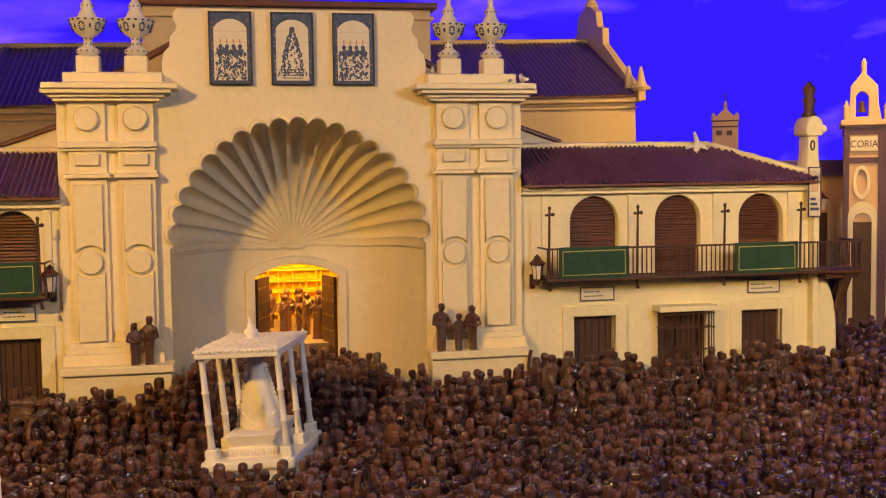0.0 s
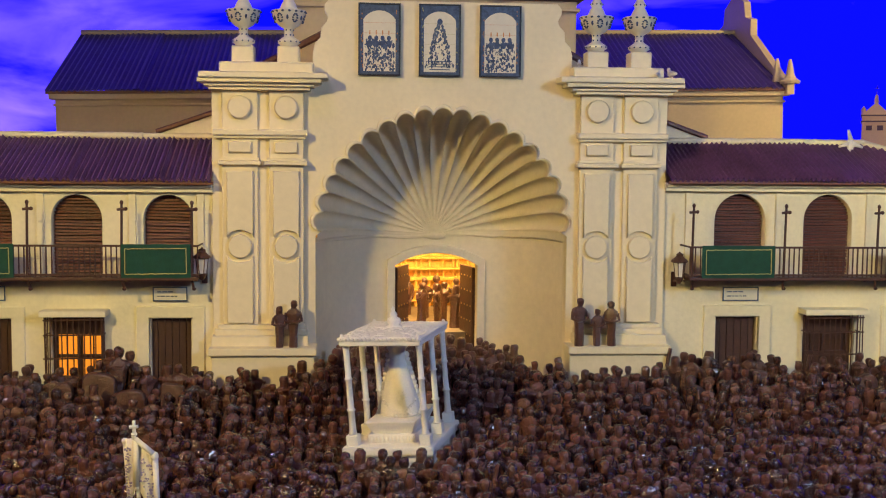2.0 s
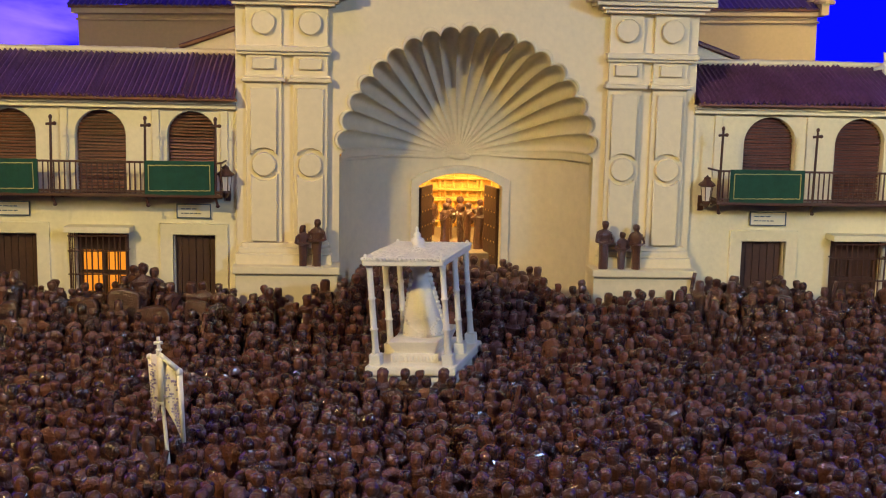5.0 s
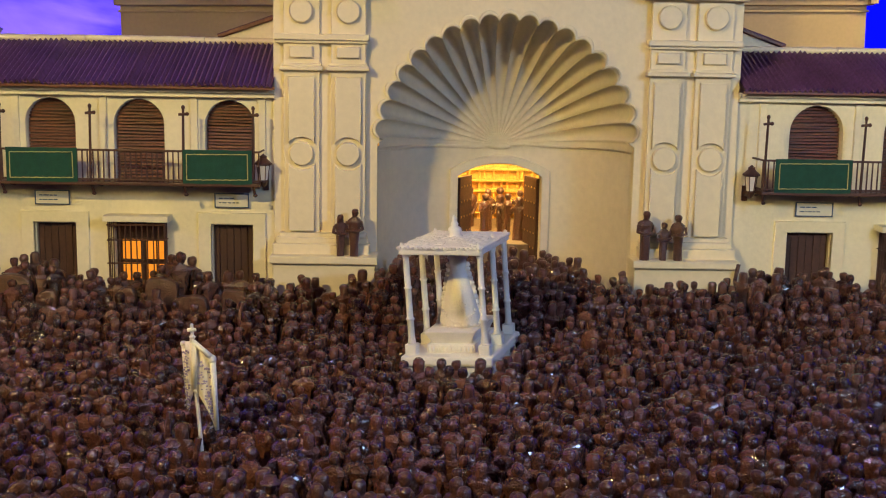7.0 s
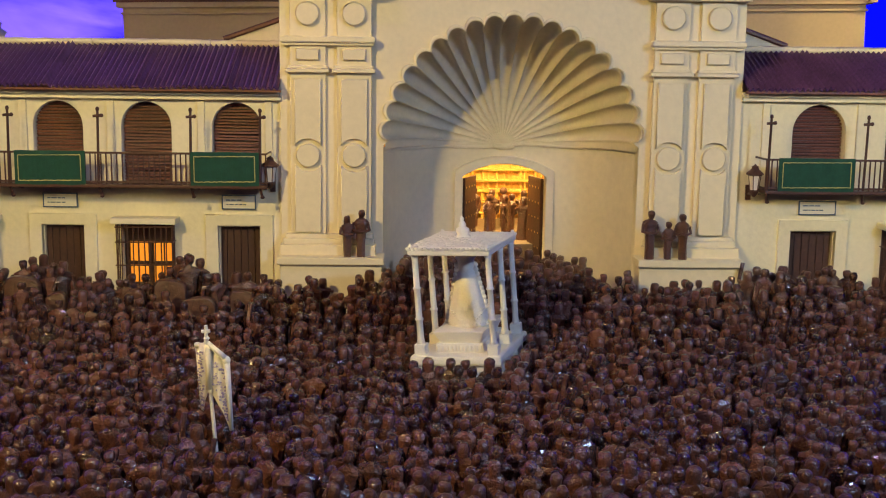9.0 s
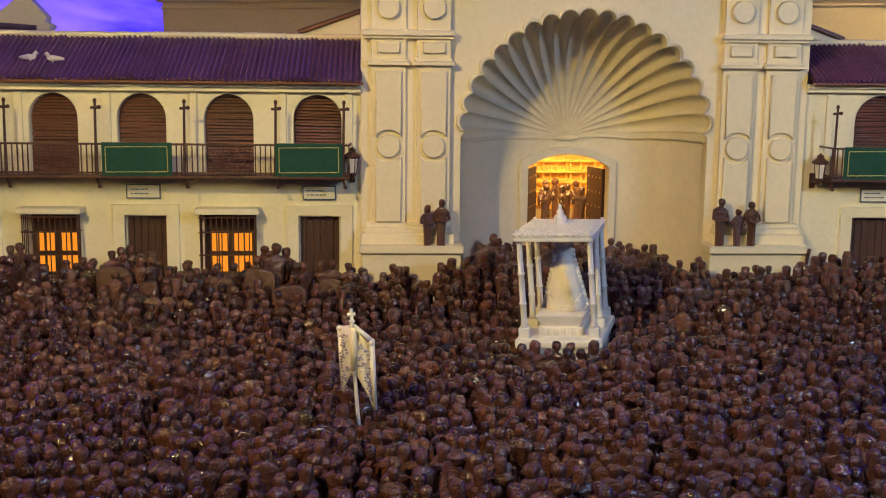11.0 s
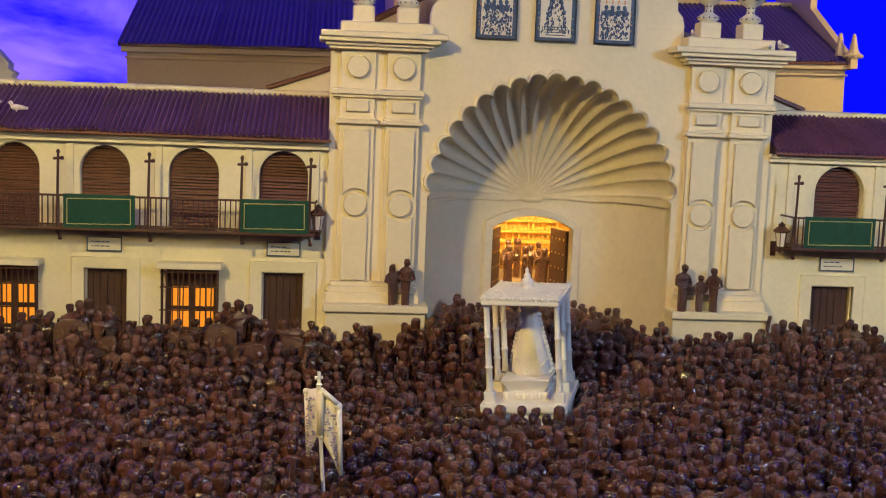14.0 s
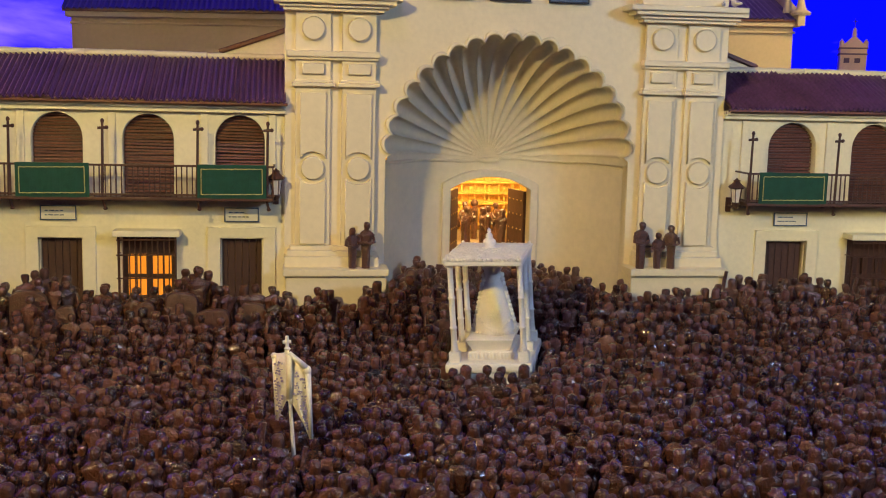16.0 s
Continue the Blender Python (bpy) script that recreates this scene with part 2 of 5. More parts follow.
tagged(part("wall_south", box(-10, 10, -7.1, -7, 0, 5.0), ROOMDARK), "dark room wall, unseen and added to enclose the model", "wall", kind="structure")
tagged(part("wall_west", box(-10, -9.9, -7, 7.5, 0, 5.0), ROOMDARK), "dark room wall, unseen and added to enclose the model", "wall", kind="structure")
tagged(part("wall_east", box(9.9, 10, -7, 7.5, 0, 5.0), ROOMDARK), "dark room wall, unseen and added to enclose the model", "wall", kind="structure")

# ---- the church front ----
church = thing("church", "cream church front with a scalloped shell niche over its doorway", "church")
LOBES, STEP, RIM, HUBZ, DEPTH, TALL = 19, radians(9.0), 0.374, 0.580, 0.355, 1.025
FACE = 0.03


def lobe(a):
    """0 at a rib, 1 in the middle of a flute, for the angle a round the shell."""
    k = (a - math.pi / 2) / STEP
    if abs(k) > LOBES / 2:
        return 0.15
    return abs(math.cos(math.pi * (k - math.floor(k + 0.5))))


def rim_radius(a, base=RIM):
    return base - 0.016 + 0.026 * lobe(a) ** 0.55


A0, A1 = math.pi / 2 - 9.5 * STEP, math.pi / 2 + 9.5 * STEP
scallop = [(rim_radius(A0 + (A1 - A0) * i / 252) * math.cos(A0 + (A1 - A0) * i / 252), HUBZ + TALL * rim_radius(A0 + (A1 - A0) * i / 252) * math.sin(A0 + (A1 - A0) * i / 252)) for i in range(253)]
niche_hole = [(-0.376, 0.02), (0.376, 0.02), (0.376, 0.595)] + scallop + [(-0.376, 0.595)]
gable = [(-0.384, 1.06), (-0.384, 1.135), (-0.378, 1.160), (-0.362, 1.176), (-0.360, 1.205), (-0.344, 1.222), (-0.340, 1.236), (-0.350, 1.256), (-0.350, 1.272), (-0.338, 1.286)]
outline = [(-0.67, 0.0), (0.67, 0.0), (0.67, 1.06)] + [(-x, z) for x, z in gable] + gable[::-1] + [(-0.67, 1.06)]
plate("front_wall", outline, [niche_hole], FACE, FACE + 0.05, CREAM, church)

# raised rim that follows the scallops
inner = scallop
outer = [(rim_radius(A0 + (A1 - A0) * i / 252, RIM + 0.013) * math.cos(A0 + (A1 - A0) * i / 252), HUBZ + TALL * rim_radius(A0 + (A1 - A0) * i / 252, RIM + 0.013) * math.sin(A0 + (A1 - A0) * i / 252)) for i in range(253)]
plate("shell_rim", inner + outer[::-1], [], FACE - 0.012, FACE + 0.012, CREAM, church, bevel=0.004)

# fluted half dome
bm = bmesh.new()
rows = []
NU, NA = 26, 20 * 14
for j in range(NU + 1):
    u = (math.pi / 2) * j / NU
    row = []
    for i in range(NA + 1):
        a = math.pi * i / NA
        w = lobe(a) ** 0.6
        fade = math.cos(u) ** 0.6 if j < NU else 0.0
        r = (RIM - 0.016) * math.cos(u) + (0.026 * lobe(a) ** 0.55 + 0.004) * fade
        y = FACE + DEPTH * math.sin(u) + 0.012 * (w - 0.5) * fade * math.sin(u)
        row.append(bm.verts.new((r * math.cos(a), y, HUBZ + (1 + (TALL - 1) * math.cos(u)) * r * math.sin(a))))
    rows.append(row)
for p, q in zip(rows, rows[1:]):
    for i in range(NA):
        bm.faces.new((p[i], p[i + 1], q[i + 1], q[i]))
bmesh.ops.remove_doubles(bm, verts=bm.verts, dist=0.0002)
part("shell_vault", bm, SHELL, church, "fluted scallop shell half dome", smooth=True)

# curved wall under the shell, open at the doorway
DX0, DX1, DTOP, DRISE = -0.128, 0.141, 0.520, 0.042


def niche_y(x):
    return FACE + DEPTH * math.sqrt(max(0.0, 1 - (x / 0.384) ** 2)) ** 0.9


def door_head(x):
    half, mid = (DX1 - DX0) / 2, (DX0 + DX1) / 2
    rad = (half * half + DRISE * DRISE) / (2 * DRISE)
    return DTOP - rad + math.sqrt(max(0.0, rad * rad - (x - mid) ** 2))


bm = bmesh.new()
cols = []
angs = sorted(set([math.pi * i / 60 for i in range(61)] + [math.acos(DX0 / 0.384), math.acos(DX1 / 0.384)]))
for a in angs:
    x = 0.384 * math.cos(a)
    low = door_head(x) if DX0 - 1e-5 <= x <= DX1 + 1e-5 else 0.0
    cols.append([(x, bm.verts.new((x, niche_y(x), low + (HUBZ + 0.004 - low) * k / 6))) for k in range(7)])
for p, q in zip(cols, cols[1:]):
    inside = DX0 + 1e-4 < (p[0][0] + q[0][0]) / 2 < DX1 - 1e-4
    if inside:
        pa = [v for _, v in p]
        qa = [v for _, v in q]
        for x, col in ((p[0][0], pa), (q[0][0], qa)):
            if abs(x - DX0) < 1e-4 or abs(x - DX1) < 1e-4:
                col[:] = [bm.verts.new((x, niche_y(x), door_head(x) + (HUBZ + 0.004 - door_head(x)) * k / 6)) for k in range(7)]
    else:
        pa, qa = [], []
        for x, src, out in ((p[0][0], p, pa), (q[0][0], q, qa)):
            out.extend([bm.verts.new((x, niche_y(x), (HUBZ + 0.004) * k / 6)) for k in range(7)])
    for k in range(6):
        bm.faces.new((pa[k], pa[k + 1], qa[k + 1], qa[k]))
bmesh.ops.remove_doubles(bm, verts=bm.verts, dist=0.0003)
bmesh.ops.delete(bm, geom=[v for v in bm.verts if not v.link_faces], context="VERTS")
part("niche_wall", bm, SHELL, church, smooth=True)

# narrow ledge between wall and shell, and the hub
bm = bmesh.new()
last = None
for i in range(61):
    x = 0.380 * math.cos(math.pi * i / 60)
    y = niche_y(x)
    sag = 0.004 * math.sin(9 * x) + 0.003 * math.sin(23 * x)
    ring = [bm.verts.new((x, y + dy, HUBZ - 0.008 + dz + sag)) for dy, dz in ((0.004, -0.004), (-0.008, 0.0), (-0.008, 0.008), (0.004, 0.010))]
    if last:
        for k in range(4):
            bm.faces.new((last[k], last[(k + 1) % 4], ring[(k + 1) % 4], ring[k]))
    last = ring
part("ledge", bm, SHELL, church, smooth=True)
part("shell_hub", add_ball(bmesh.new(), (0.005, FACE + DEPTH - 0.008, HUBZ - 0.006), 0.03, (1.25, 0.5, 0.36), 16, 10), SHELL, church, smooth=True)

# doorway: moulded frame that follows the curved wall, and studded leaves folded inward
frame_out = arched(DX0 - 0.026, DX1 + 0.026, 0.0, DTOP + 0.024, DRISE + 0.004)
frame_in = arched(DX0, DX1, -0.01, DTOP, DRISE)
plate("door_frame", frame_out, [arched(DX0, DX1, 0.0005, DTOP, DRISE)], 0.335, 0.40, SHELL, church, bevel=0.003)
for side, hinge in ((1, DX0), (-1, DX1)):
    leaf = part("door_leaf", box(0, 0.128, -0.006, 0.006, 0.0, 0.462, 0.001), DOORWOOD, church, "studded dark wooden door leaf standing open")
    turn = 70 if side > 0 else 118
    leaf.matrix_basis = pose(hinge + side * 0.004, 0.398, 0.005, 0, 0, turn if side > 0 else 103)
    bm = bmesh.new()
    for k in range(9):
        for c in range(4):
            for face in (-0.0065, 0.0065):
                add_ball(bm, (0.016 + 0.031 * c, face, 0.03 + 0.05 * k), 0.0034, (1, 0.6, 1), 6, 4)
    tagged(part("stud", bm, BRASS, leaf, "rows of brass door studs"), kind="stuff")

# hall behind the doorway
hall = thing("church_hall", "lit golden hall seen through the church doorway", "interior")
part("hall_floor", box(-0.42, 0.42, 0.46, 1.16, 0.08, 0.24), GROUND, hall)
part("hall_wall", box(-0.44, -0.42, 0.40, 1.16, 0.0, 0.8), BEIGE, hall)
part("hall_wall", box(0.42, 0.44, 0.40, 1.16, 0.0, 0.8), BEIGE, hall)
part("hall_ceiling", box(-0.44, 0.44, 0.40, 1.18, 0.8, 0.82), BEIGE, hall)
part("hall_wall", box(-0.44, 0.44, 1.16, 1.18, 0.0, 0.8), ALTAR, hall)
altar = thing("altarpiece", "gilded altarpiece with shelves, columns and red panels", "altar")
for k in range(9):
    part("cornice", box(-0.40, 0.40, 1.125 - 0.010 * (k % 2), 1.16, 0.26 + 0.043 * k, 0.266 + 0.043 * k + 0.004 * (k % 3), 0.002), ALTAR, altar)
for k in range(26):
    x = -0.38 + 0.030 * k + 0.006 * math.sin(k * 2.7)
    part("column", rod((x, 1.140, 0.24), (x, 1.140, 0.42 + 0.043 * (k * 7 % 5)), 0.0055, 0.004, 8), ALTAR, altar)
RED = material("red_panel", (0.35, 0.06, 0.03), 0.6, 0.3, 40, 200, 0.2)
for k in range(9):
    part("panel", box(-0.33 + 0.08 * k, -0.29 + 0.08 * k, 1.135, 1.158, 0.545, 0.585, 0.002), RED, altar)
lamp = bpy.data.lights.new("hall_lamp", "AREA")
lamp.size, lamp.energy, lamp.color = 0.3, 18.0, (1.0, 0.68, 0.24)
ob = new("hall_lamp", lamp)
ob.matrix_world = look((0.0, 0.56, 0.76), (0.0, 1.12, 0.36))

# paired pilasters, cornices and pedestals
for s in (-1, 1):
    SHIFT = 0.004 if s < 0 else -0.002

    def span(a, b):
        a, b = s * a - SHIFT, s * b - SHIFT
        return (min(a, b), max(a, b))

    part("pilaster_backing", box(*span(0.410, 0.672), 0.018, FACE + 0.02, 0.0, 1.03, 0.002), CREAM, church)
    for x0, x1 in ((0.538, 0.641), (0.406, 0.506)):
        pil = part("pilaster", box(*span(x0, x1), 0.004, 0.02, 0.30, 1.03, 0.002), CREAM, church)
        mid, half = s * (x0 + x1) / 2 - SHIFT, 0.038
        bite = [(mid + 0.047 * math.sin(t), 0.566 + 0.047 * math.cos(t)) for t in [math.asin(half / 0.047) * (1 - 2 * i / 12) for i in range(13)]]
        up = [(mid - half, 0.786), (mid - half, bite[-1][1])] + bite[::-1][0:] + [(mid + half, 0.786)]
        down_arc = [(x, 2 * 0.566 - z) for x, z in bite]
        plate("raised_panel", [(mid - half, 0.786)] + bite[::-1] + [(mid + half, 0.786)], [], -0.009, 0.006, CREAM, pil, bevel=0.003)
        plate("raised_panel", [(mid - half, 0.340), (mid + half, 0.340)] + down_arc, [], -0.009, 0.006, CREAM, pil, bevel=0.003)
        plate("roundel", disc(mid, 0.566, 0.035), [], -0.011, 0.006, CREAM, pil, bevel=0.004)
        plate("roundel", disc(mid, 0.970, 0.034), [], -0.011, 0.006, CREAM, pil, bevel=0.004)
        plate("raised_panel", rect(mid - 0.033, mid + 0.033, 0.839, 0.871), [], -0.009, 0.006, CREAM, pil, bevel=0.003)
        part("string_moulding", box(mid - 0.062, mid + 0.062, -0.016, 0.02, 0.803, 0.815, 0.003), CREAM, pil)
        part("string_moulding", box(mid - 0.057, mid + 0.057, -0.009, 0.02, 0.815, 0.823, 0.002), CREAM, pil)
    part("string_moulding", box(*span(0.395, 0.668), -0.018, 0.02, 0.888, 0.906, 0.004), CREAM, church)
    part("string_moulding", box(*span(0.400, 0.662), -0.008, 0.02, 0.880, 0.889, 0.002), CREAM, church)
    cor = part("cornice", box(*span(0.334, 0.700), -0.062, FACE + 0.03, 1.050, 1.068, 0.004), CREAM, church)
    for k, (ex, ez0, ez1) in enumerate(((0.026, 1.038, 1.050), (0.014, 1.028, 1.038), (0.006, 1.018, 1.028))):
        part("cornice_step", box(*span(0.395 - ex * 1.6, 0.668 + ex * 1.4), -0.012 - ex * 1.5, FACE + 0.025, ez0, ez1 + 0.001, 0.002), CREAM, cor)
    part("plinth", box(*span(0.375, 0.645), -0.035, FACE + 0.045, 1.066, 1.098, 0.005), CREAM, church)
    ped = part("pedestal", box(*span(0.372, 0.668), -0.060, FACE, 0.0, 0.256, 0.003), CREAM, church)
    part("pedestal_ledge", box(*span(0.366, 0.676), -0.074, FACE, 0.254, 0.276, 0.004), CREAM, ped)
    part("pedestal_base", box(*span(0.392, 0.672), -0.030, FACE, 0.274, 0.306, 0.004), CREAM, ped)
    part("pedestal_base", box(*span(0.396, 0.664), -0.018, FACE, 0.304, 0.324, 0.006), CREAM, ped)
    part("pedestal_base", box(*span(0.400, 0.656), -0.008, FACE, 0.322, 0.336, 0.004), CREAM, ped)
    for x in (0.583, 0.453):
        part("urn_block", box(s * x - 0.032, s * x + 0.032, -0.012, 0.052, 1.096, 1.146, 0.005), CREAM, church)

# tile pictures in dark frames
for cx, seed in ((-0.190, 1), (-0.013, 2), (0.166, 3)):
    pic = part("tile_picture", box(cx - 0.060, cx + 0.060, 0.018, FACE + 0.004, 1.070, 1.275), TILE, church, "blue and white tile picture in a dark frame")
    plate("picture_frame", rect(cx - 0.0615, cx + 0.0615, 1.068, 1.277), [rect(cx - 0.0572, cx + 0.0572, 1.0725, 1.2725)], 0.012, 0.024, NAVY, pic, bevel=0.002)
    plate("painted_border", rect(cx - 0.0572, cx + 0.0572, 1.0725, 1.2725), [arched(cx - 0.047, cx + 0.047, 1.080, 1.256, 0.026)], 0.0165, 0.0195, BLUE, pic, bevel=0.0004)
    rng = random.Random(seed)
    bm = bmesh.new()
    if seed == 2:
        for k in range(240):
            z = 1.092 + 0.125 * rng.random()
            w = 0.040 * (1 - (z - 1.095) / 0.15) + 0.003
            x = cx + rng.choice((-1, 1)) * w * rng.random() ** 0.6
            add_ball(bm, (x, 0.0175, z), 0.0012 + 0.0022 * rng.random(), (1, 0.5, 0.8 + 1.5 * rng.random()), 6, 4)
        add_ball(bm, (cx, 0.0175, 1.226), 0.008, (1, 0.2, 1.2), 8, 6)
        for k in range(4):
            add_box(bm, cx - 0.030 - 0.002 * k, cx + 0.030 + 0.002 * k, 0.0165, 0.0185, 1.086 + 0.008 * k, 1.0885 + 0.008 * k)
    else:
        for k in range(4):
            x = cx - 0.028 + 0.0185 * k
            add_ball(bm, (x, 0.0175, 1.176), 0.0062, (1, 0.2, 1.2), 8, 6)
            add_ball(bm, (x, 0.0175, 1.160), 0.009, (1, 0.2, 1.1), 8, 6)
        for k in range(300):
            x, z = cx + 0.043 * (2 * rng.random() - 1), 1.083 + 0.088 * rng.random()
            add_ball(bm, (x, 0.0175, z), 0.0011 + 0.0019 * rng.random(), (0.7 + rng.random(), 0.5, 0.6 + 2 * rng.random()), 6, 4)
    tagged(part("painted_motif", bm, BLUE, pic), kind="stuff")
    bm = bmesh.new()
    for k in range(4):
        if seed != 2:
            add_box(bm, cx - 0.0295 + 0.0185 * k, cx - 0.0265 + 0.0185 * k, 0.0165, 0.0185, 1.186, 1.198)
    for k in range(5):
        add_box(bm, cx - 0.045, cx + 0.045, 0.0172, 0.0182, 1.100 + 0.030 * k, 1.1006 + 0.030 * k)
    for k in range(40):
        if k % 2:
            add_ball(bm, (cx + 0.050 * rng.choice((-1, 1)) + 0.004 * (rng.random() - 0.5), 0.0165, 1.085 + 0.18 * rng.random()), 0.0016, (1, 0.5, 1.8), 5, 4)
    part("painted_line", bm, ORANGE if seed != 2 else GOLD, pic)

# painted urns
URN = [(0.024, 0.0), (0.025, 0.006), (0.032, 0.010), (0.033, 0.017), (0.024, 0.023), (0.014, 0.030), (0.012, 0.040), (0.014, 0.052), (0.028, 0.060), (0.040, 0.074), (0.046, 0.090), (0.047, 0.096), (0.050, 0.100), (0.049, 0.104), (0.030, 0.107), (0.025, 0.112), (0.021, 0.122), (0.015, 0.132), (0.018, 0.138), (0.017, 0.144), (0.011, 0.154), (0.007, 0.166), (0.009, 0.172), (0.004, 0.182), (0.001, 0.188)]
urn = None
for x in (-0.583, -0.453, 0.453, 0.583):
    if urn:
        copy_thing(urn, pose(x, 0.02, 1.1455, 0, 0, 37 * x))
        continue
    urn = thing("urn", "white glazed urn with blue painted scrolls and a tapering lid", "urn", "urns on the cornice", at=(x, 0.02, 1.1455))
    part("body", lathe(URN, (0, 0, 0), 32), TILE, urn, smooth=True)
    bm = bmesh.new()
    for k in range(16):
        a = 2 * math.pi * k / 16
        add_ball(bm, (0.0492 * math.cos(a), 0.0492 * math.sin(a), 0.099), 0.0045, (1, 1, 0.7), 6, 5)
    for k in range(6):
        a = 2 * math.pi * (k + 0.25) / 6
        for t in range(10):
            b = t * 0.62
            aa, zz = a + 0.16 * math.cos(b), 0.080 + 0.011 * math.sin(b)
            r = 0.040 + 0.0065 * (zz - 0.070) / 0.02
            add_ball(bm, (r * math.cos(aa), r * math.sin(aa), zz), 0.0034, (1, 1, 0.8), 5, 4)
        a += math.pi / 6
        add_ball(bm, (0.0425 * math.cos(a), 0.0425 * math.sin(a), 0.083), 0.006, (0.6, 0.6, 1.5), 6, 5)
    for z, r, n in ((0.0135, 0.033, 12), (0.034, 0.0135, 7), (0.048, 0.0135, 7), (0.140, 0.0185, 9)):
        for k in range(n):
            a = 2 * math.pi * k / n
            add_ball(bm, (r * math.cos(a), r * math.sin(a), z), 0.0026, (1, 1, 1), 5, 4)
    tagged(part("painted_scroll", bm, BLUE, urn, "dark blue scrolls"), kind="stuff")

# doves on the cornices and roofs
def dove(x, y, z, turn, size=1.0, label="small white dove perched on the cornice"):
    bm = bmesh.new()
    add_ball(bm, (0, 0, 0.014), 0.011, (1.6, 0.8, 0.85), 10, 7)
    add_ball(bm, (0.016, 0, 0.027), 0.0065, (1, 0.9, 1), 8, 6)
    add_rod(bm, (0.010, 0, 0.018), (0.016, 0, 0.027), 0.007, 0.005, 8)
    add_rod(bm, (-0.010, 0, 0.014), (-0.034, 0, 0.012), 0.008, 0.004, 6)
    add_rod(bm, (0.021, 0, 0.026), (0.027, 0, 0.025), 0.002, 0.0004, 5)
    add_rod(bm, (0, 0.003, 0), (0, 0.003, 0.010), 0.002, None, 5)
    add_rod(bm, (0, -0.003, 0), (0, -0.003, 0.010), 0.002, None, 5)
    ob = part("dove", bm, WHITE, smooth=True)
    ob.matrix_basis = pose(x, y, z, 0, 0, turn) @ Matrix.Scale(size, 4)
    tagged(ob, label, "bird", "doves on the roofs")


dove(0.668, -0.03, 1.0675, 100)
dove(0.625, -0.045, 1.0675, 60, 0.7)
dove(0.395, -0.02, 1.0975, 80, 0.7)

# ---- the two wings ----
WALL = 0.03          # front of the wing walls


def corrugated(x0, x1, eave, ridge, period, amp, name, mat, parent, cut=None, label=""):
    """A waved roof sheet from the eave (y, z) to the ridge (y, z); cut(x) ends it short of the ridge."""
    n = int((x1 - x0) / period * 6)
    bm = bmesh.new()
    rng = random.Random(5)
    rows, thick = [], 0.005
    up = Vector((0, -(ridge[1] - eave[1]), ridge[0] - eave[0])).normalized()
    for i in range(n + 1):
        x = x0 + (x1 - x0) * i / n
        h = amp * (math.cos(2 * math.pi * (x - x0) / period)) + 0.0012 * math.sin(x * 13) + 0.0010 * math.sin(x * 31)
        sheet = ((x - x0) / (16 * period)) % 1.0
        h += 0.0050 * sheet + (0.0035 if sheet > 0.94 else 0.0)
        end = min(1.0, cut(x)) if cut else 1.0
        low = 0.004 * math.sin(x * 7.3) * 0.4
        row = []
        for k in range(5):
            t = low + (end - low) * k / 4
            p = Vector((x, eave[0] + (ridge[0] - eave[0]) * t, eave[1] + (ridge[1] - eave[1]) * t)) + up * h
            row.append((bm.verts.new(p), bm.verts.new(p - up * thick)))
        rows.append(row)
    for p, q in zip(rows, rows[1:]):
        for k in range(4):
            bm.faces.new((p[k][0], q[k][0], q[k + 1][0], p[k + 1][0]))
            bm.faces.new((p[k][1], p[k + 1][1], q[k + 1][1], q[k][1]))
        bm.faces.new((p[0][0], p[0][1], q[0][1], q[0][0]))
        bm.faces.new((p[4][0], q[4][0], q[4][1], p[4][1]))
    return part(name, bm, mat, parent, label)


def lumpy_tube(a, b, r, n, mat, name, parent, seed=0):
    """A hand-laid plaster bead from a to b."""
    rng = random.Random(seed)
    a, b = Vector(a), Vector(b)
    d = (b - a).normalized()
    side = d.cross(Vector((0, 0, 1))).normalized()
    up = side.cross(d)
    bm, last = bmesh.new(), None
    for i in range(n + 1):
        c = a + (b - a) * i / n + up * 0.0012 * (rng.random() - 0.5)
        rr = r * (0.92 + 0.16 * rng.random())
        ring = [bm.verts.new(c + side * rr * 1.3 * math.cos(t) + up * rr * math.sin(t)) for t in [2 * math.pi * k / 8 for k in range(8)]]
        if last:
            for k in range(8):
                bm.faces.new((last[k], last[(k + 1) % 8], ring[(k + 1) % 8], ring[k]))
        else:
            bm.faces.new(ring)
        last = ring
    bm.faces.new(last)
    return part(name, bm, mat, parent, smooth=True)


def shutter(x0, x1, top, parent):
    """An arched window: hand-cut slats, and a reveal board darkened as shade between them."""
    win = thing("window", "arched window closed by a dark brown slatted shutter", "")
    win.parent = parent
    plate("shutter_board", arched(x0 - 0.004, x1 + 0.004, 0.478, top + 0.004), [], WALL + 0.038, WALL + 0.044, DOORWOOD, win, bevel=0.0005)
    rng = random.Random(int(x0 * 1000))
    mid, half = (x0 + x1) / 2, (x1 - x0) / 2
    z = 0.485
    spring = top - half
    while z < top - 0.004:
        w = half if z < spring else math.sqrt(max(0.0, half * half - (z - spring) ** 2))
        if w > 0.012:
            tilt = 0.003 * (rng.random() - 0.5)
            bm = box(mid - w + 0.001, mid + w - 0.001, WALL + 0.024, WALL + 0.039, z, z + 0.0052 + 0.0012 * rng.random(), 0.0014)
            for v in bm.verts:
                v.co.z += tilt * (v.co.x - mid) / half + 0.0006 * math.sin(v.co.x * 90 + z * 300)
                v.co.y += 0.4 * (v.co.z - z)
            part("slat", bm, WOOD, win)
        z += 0.0085 + 0.0012 * rng.random()
    return win


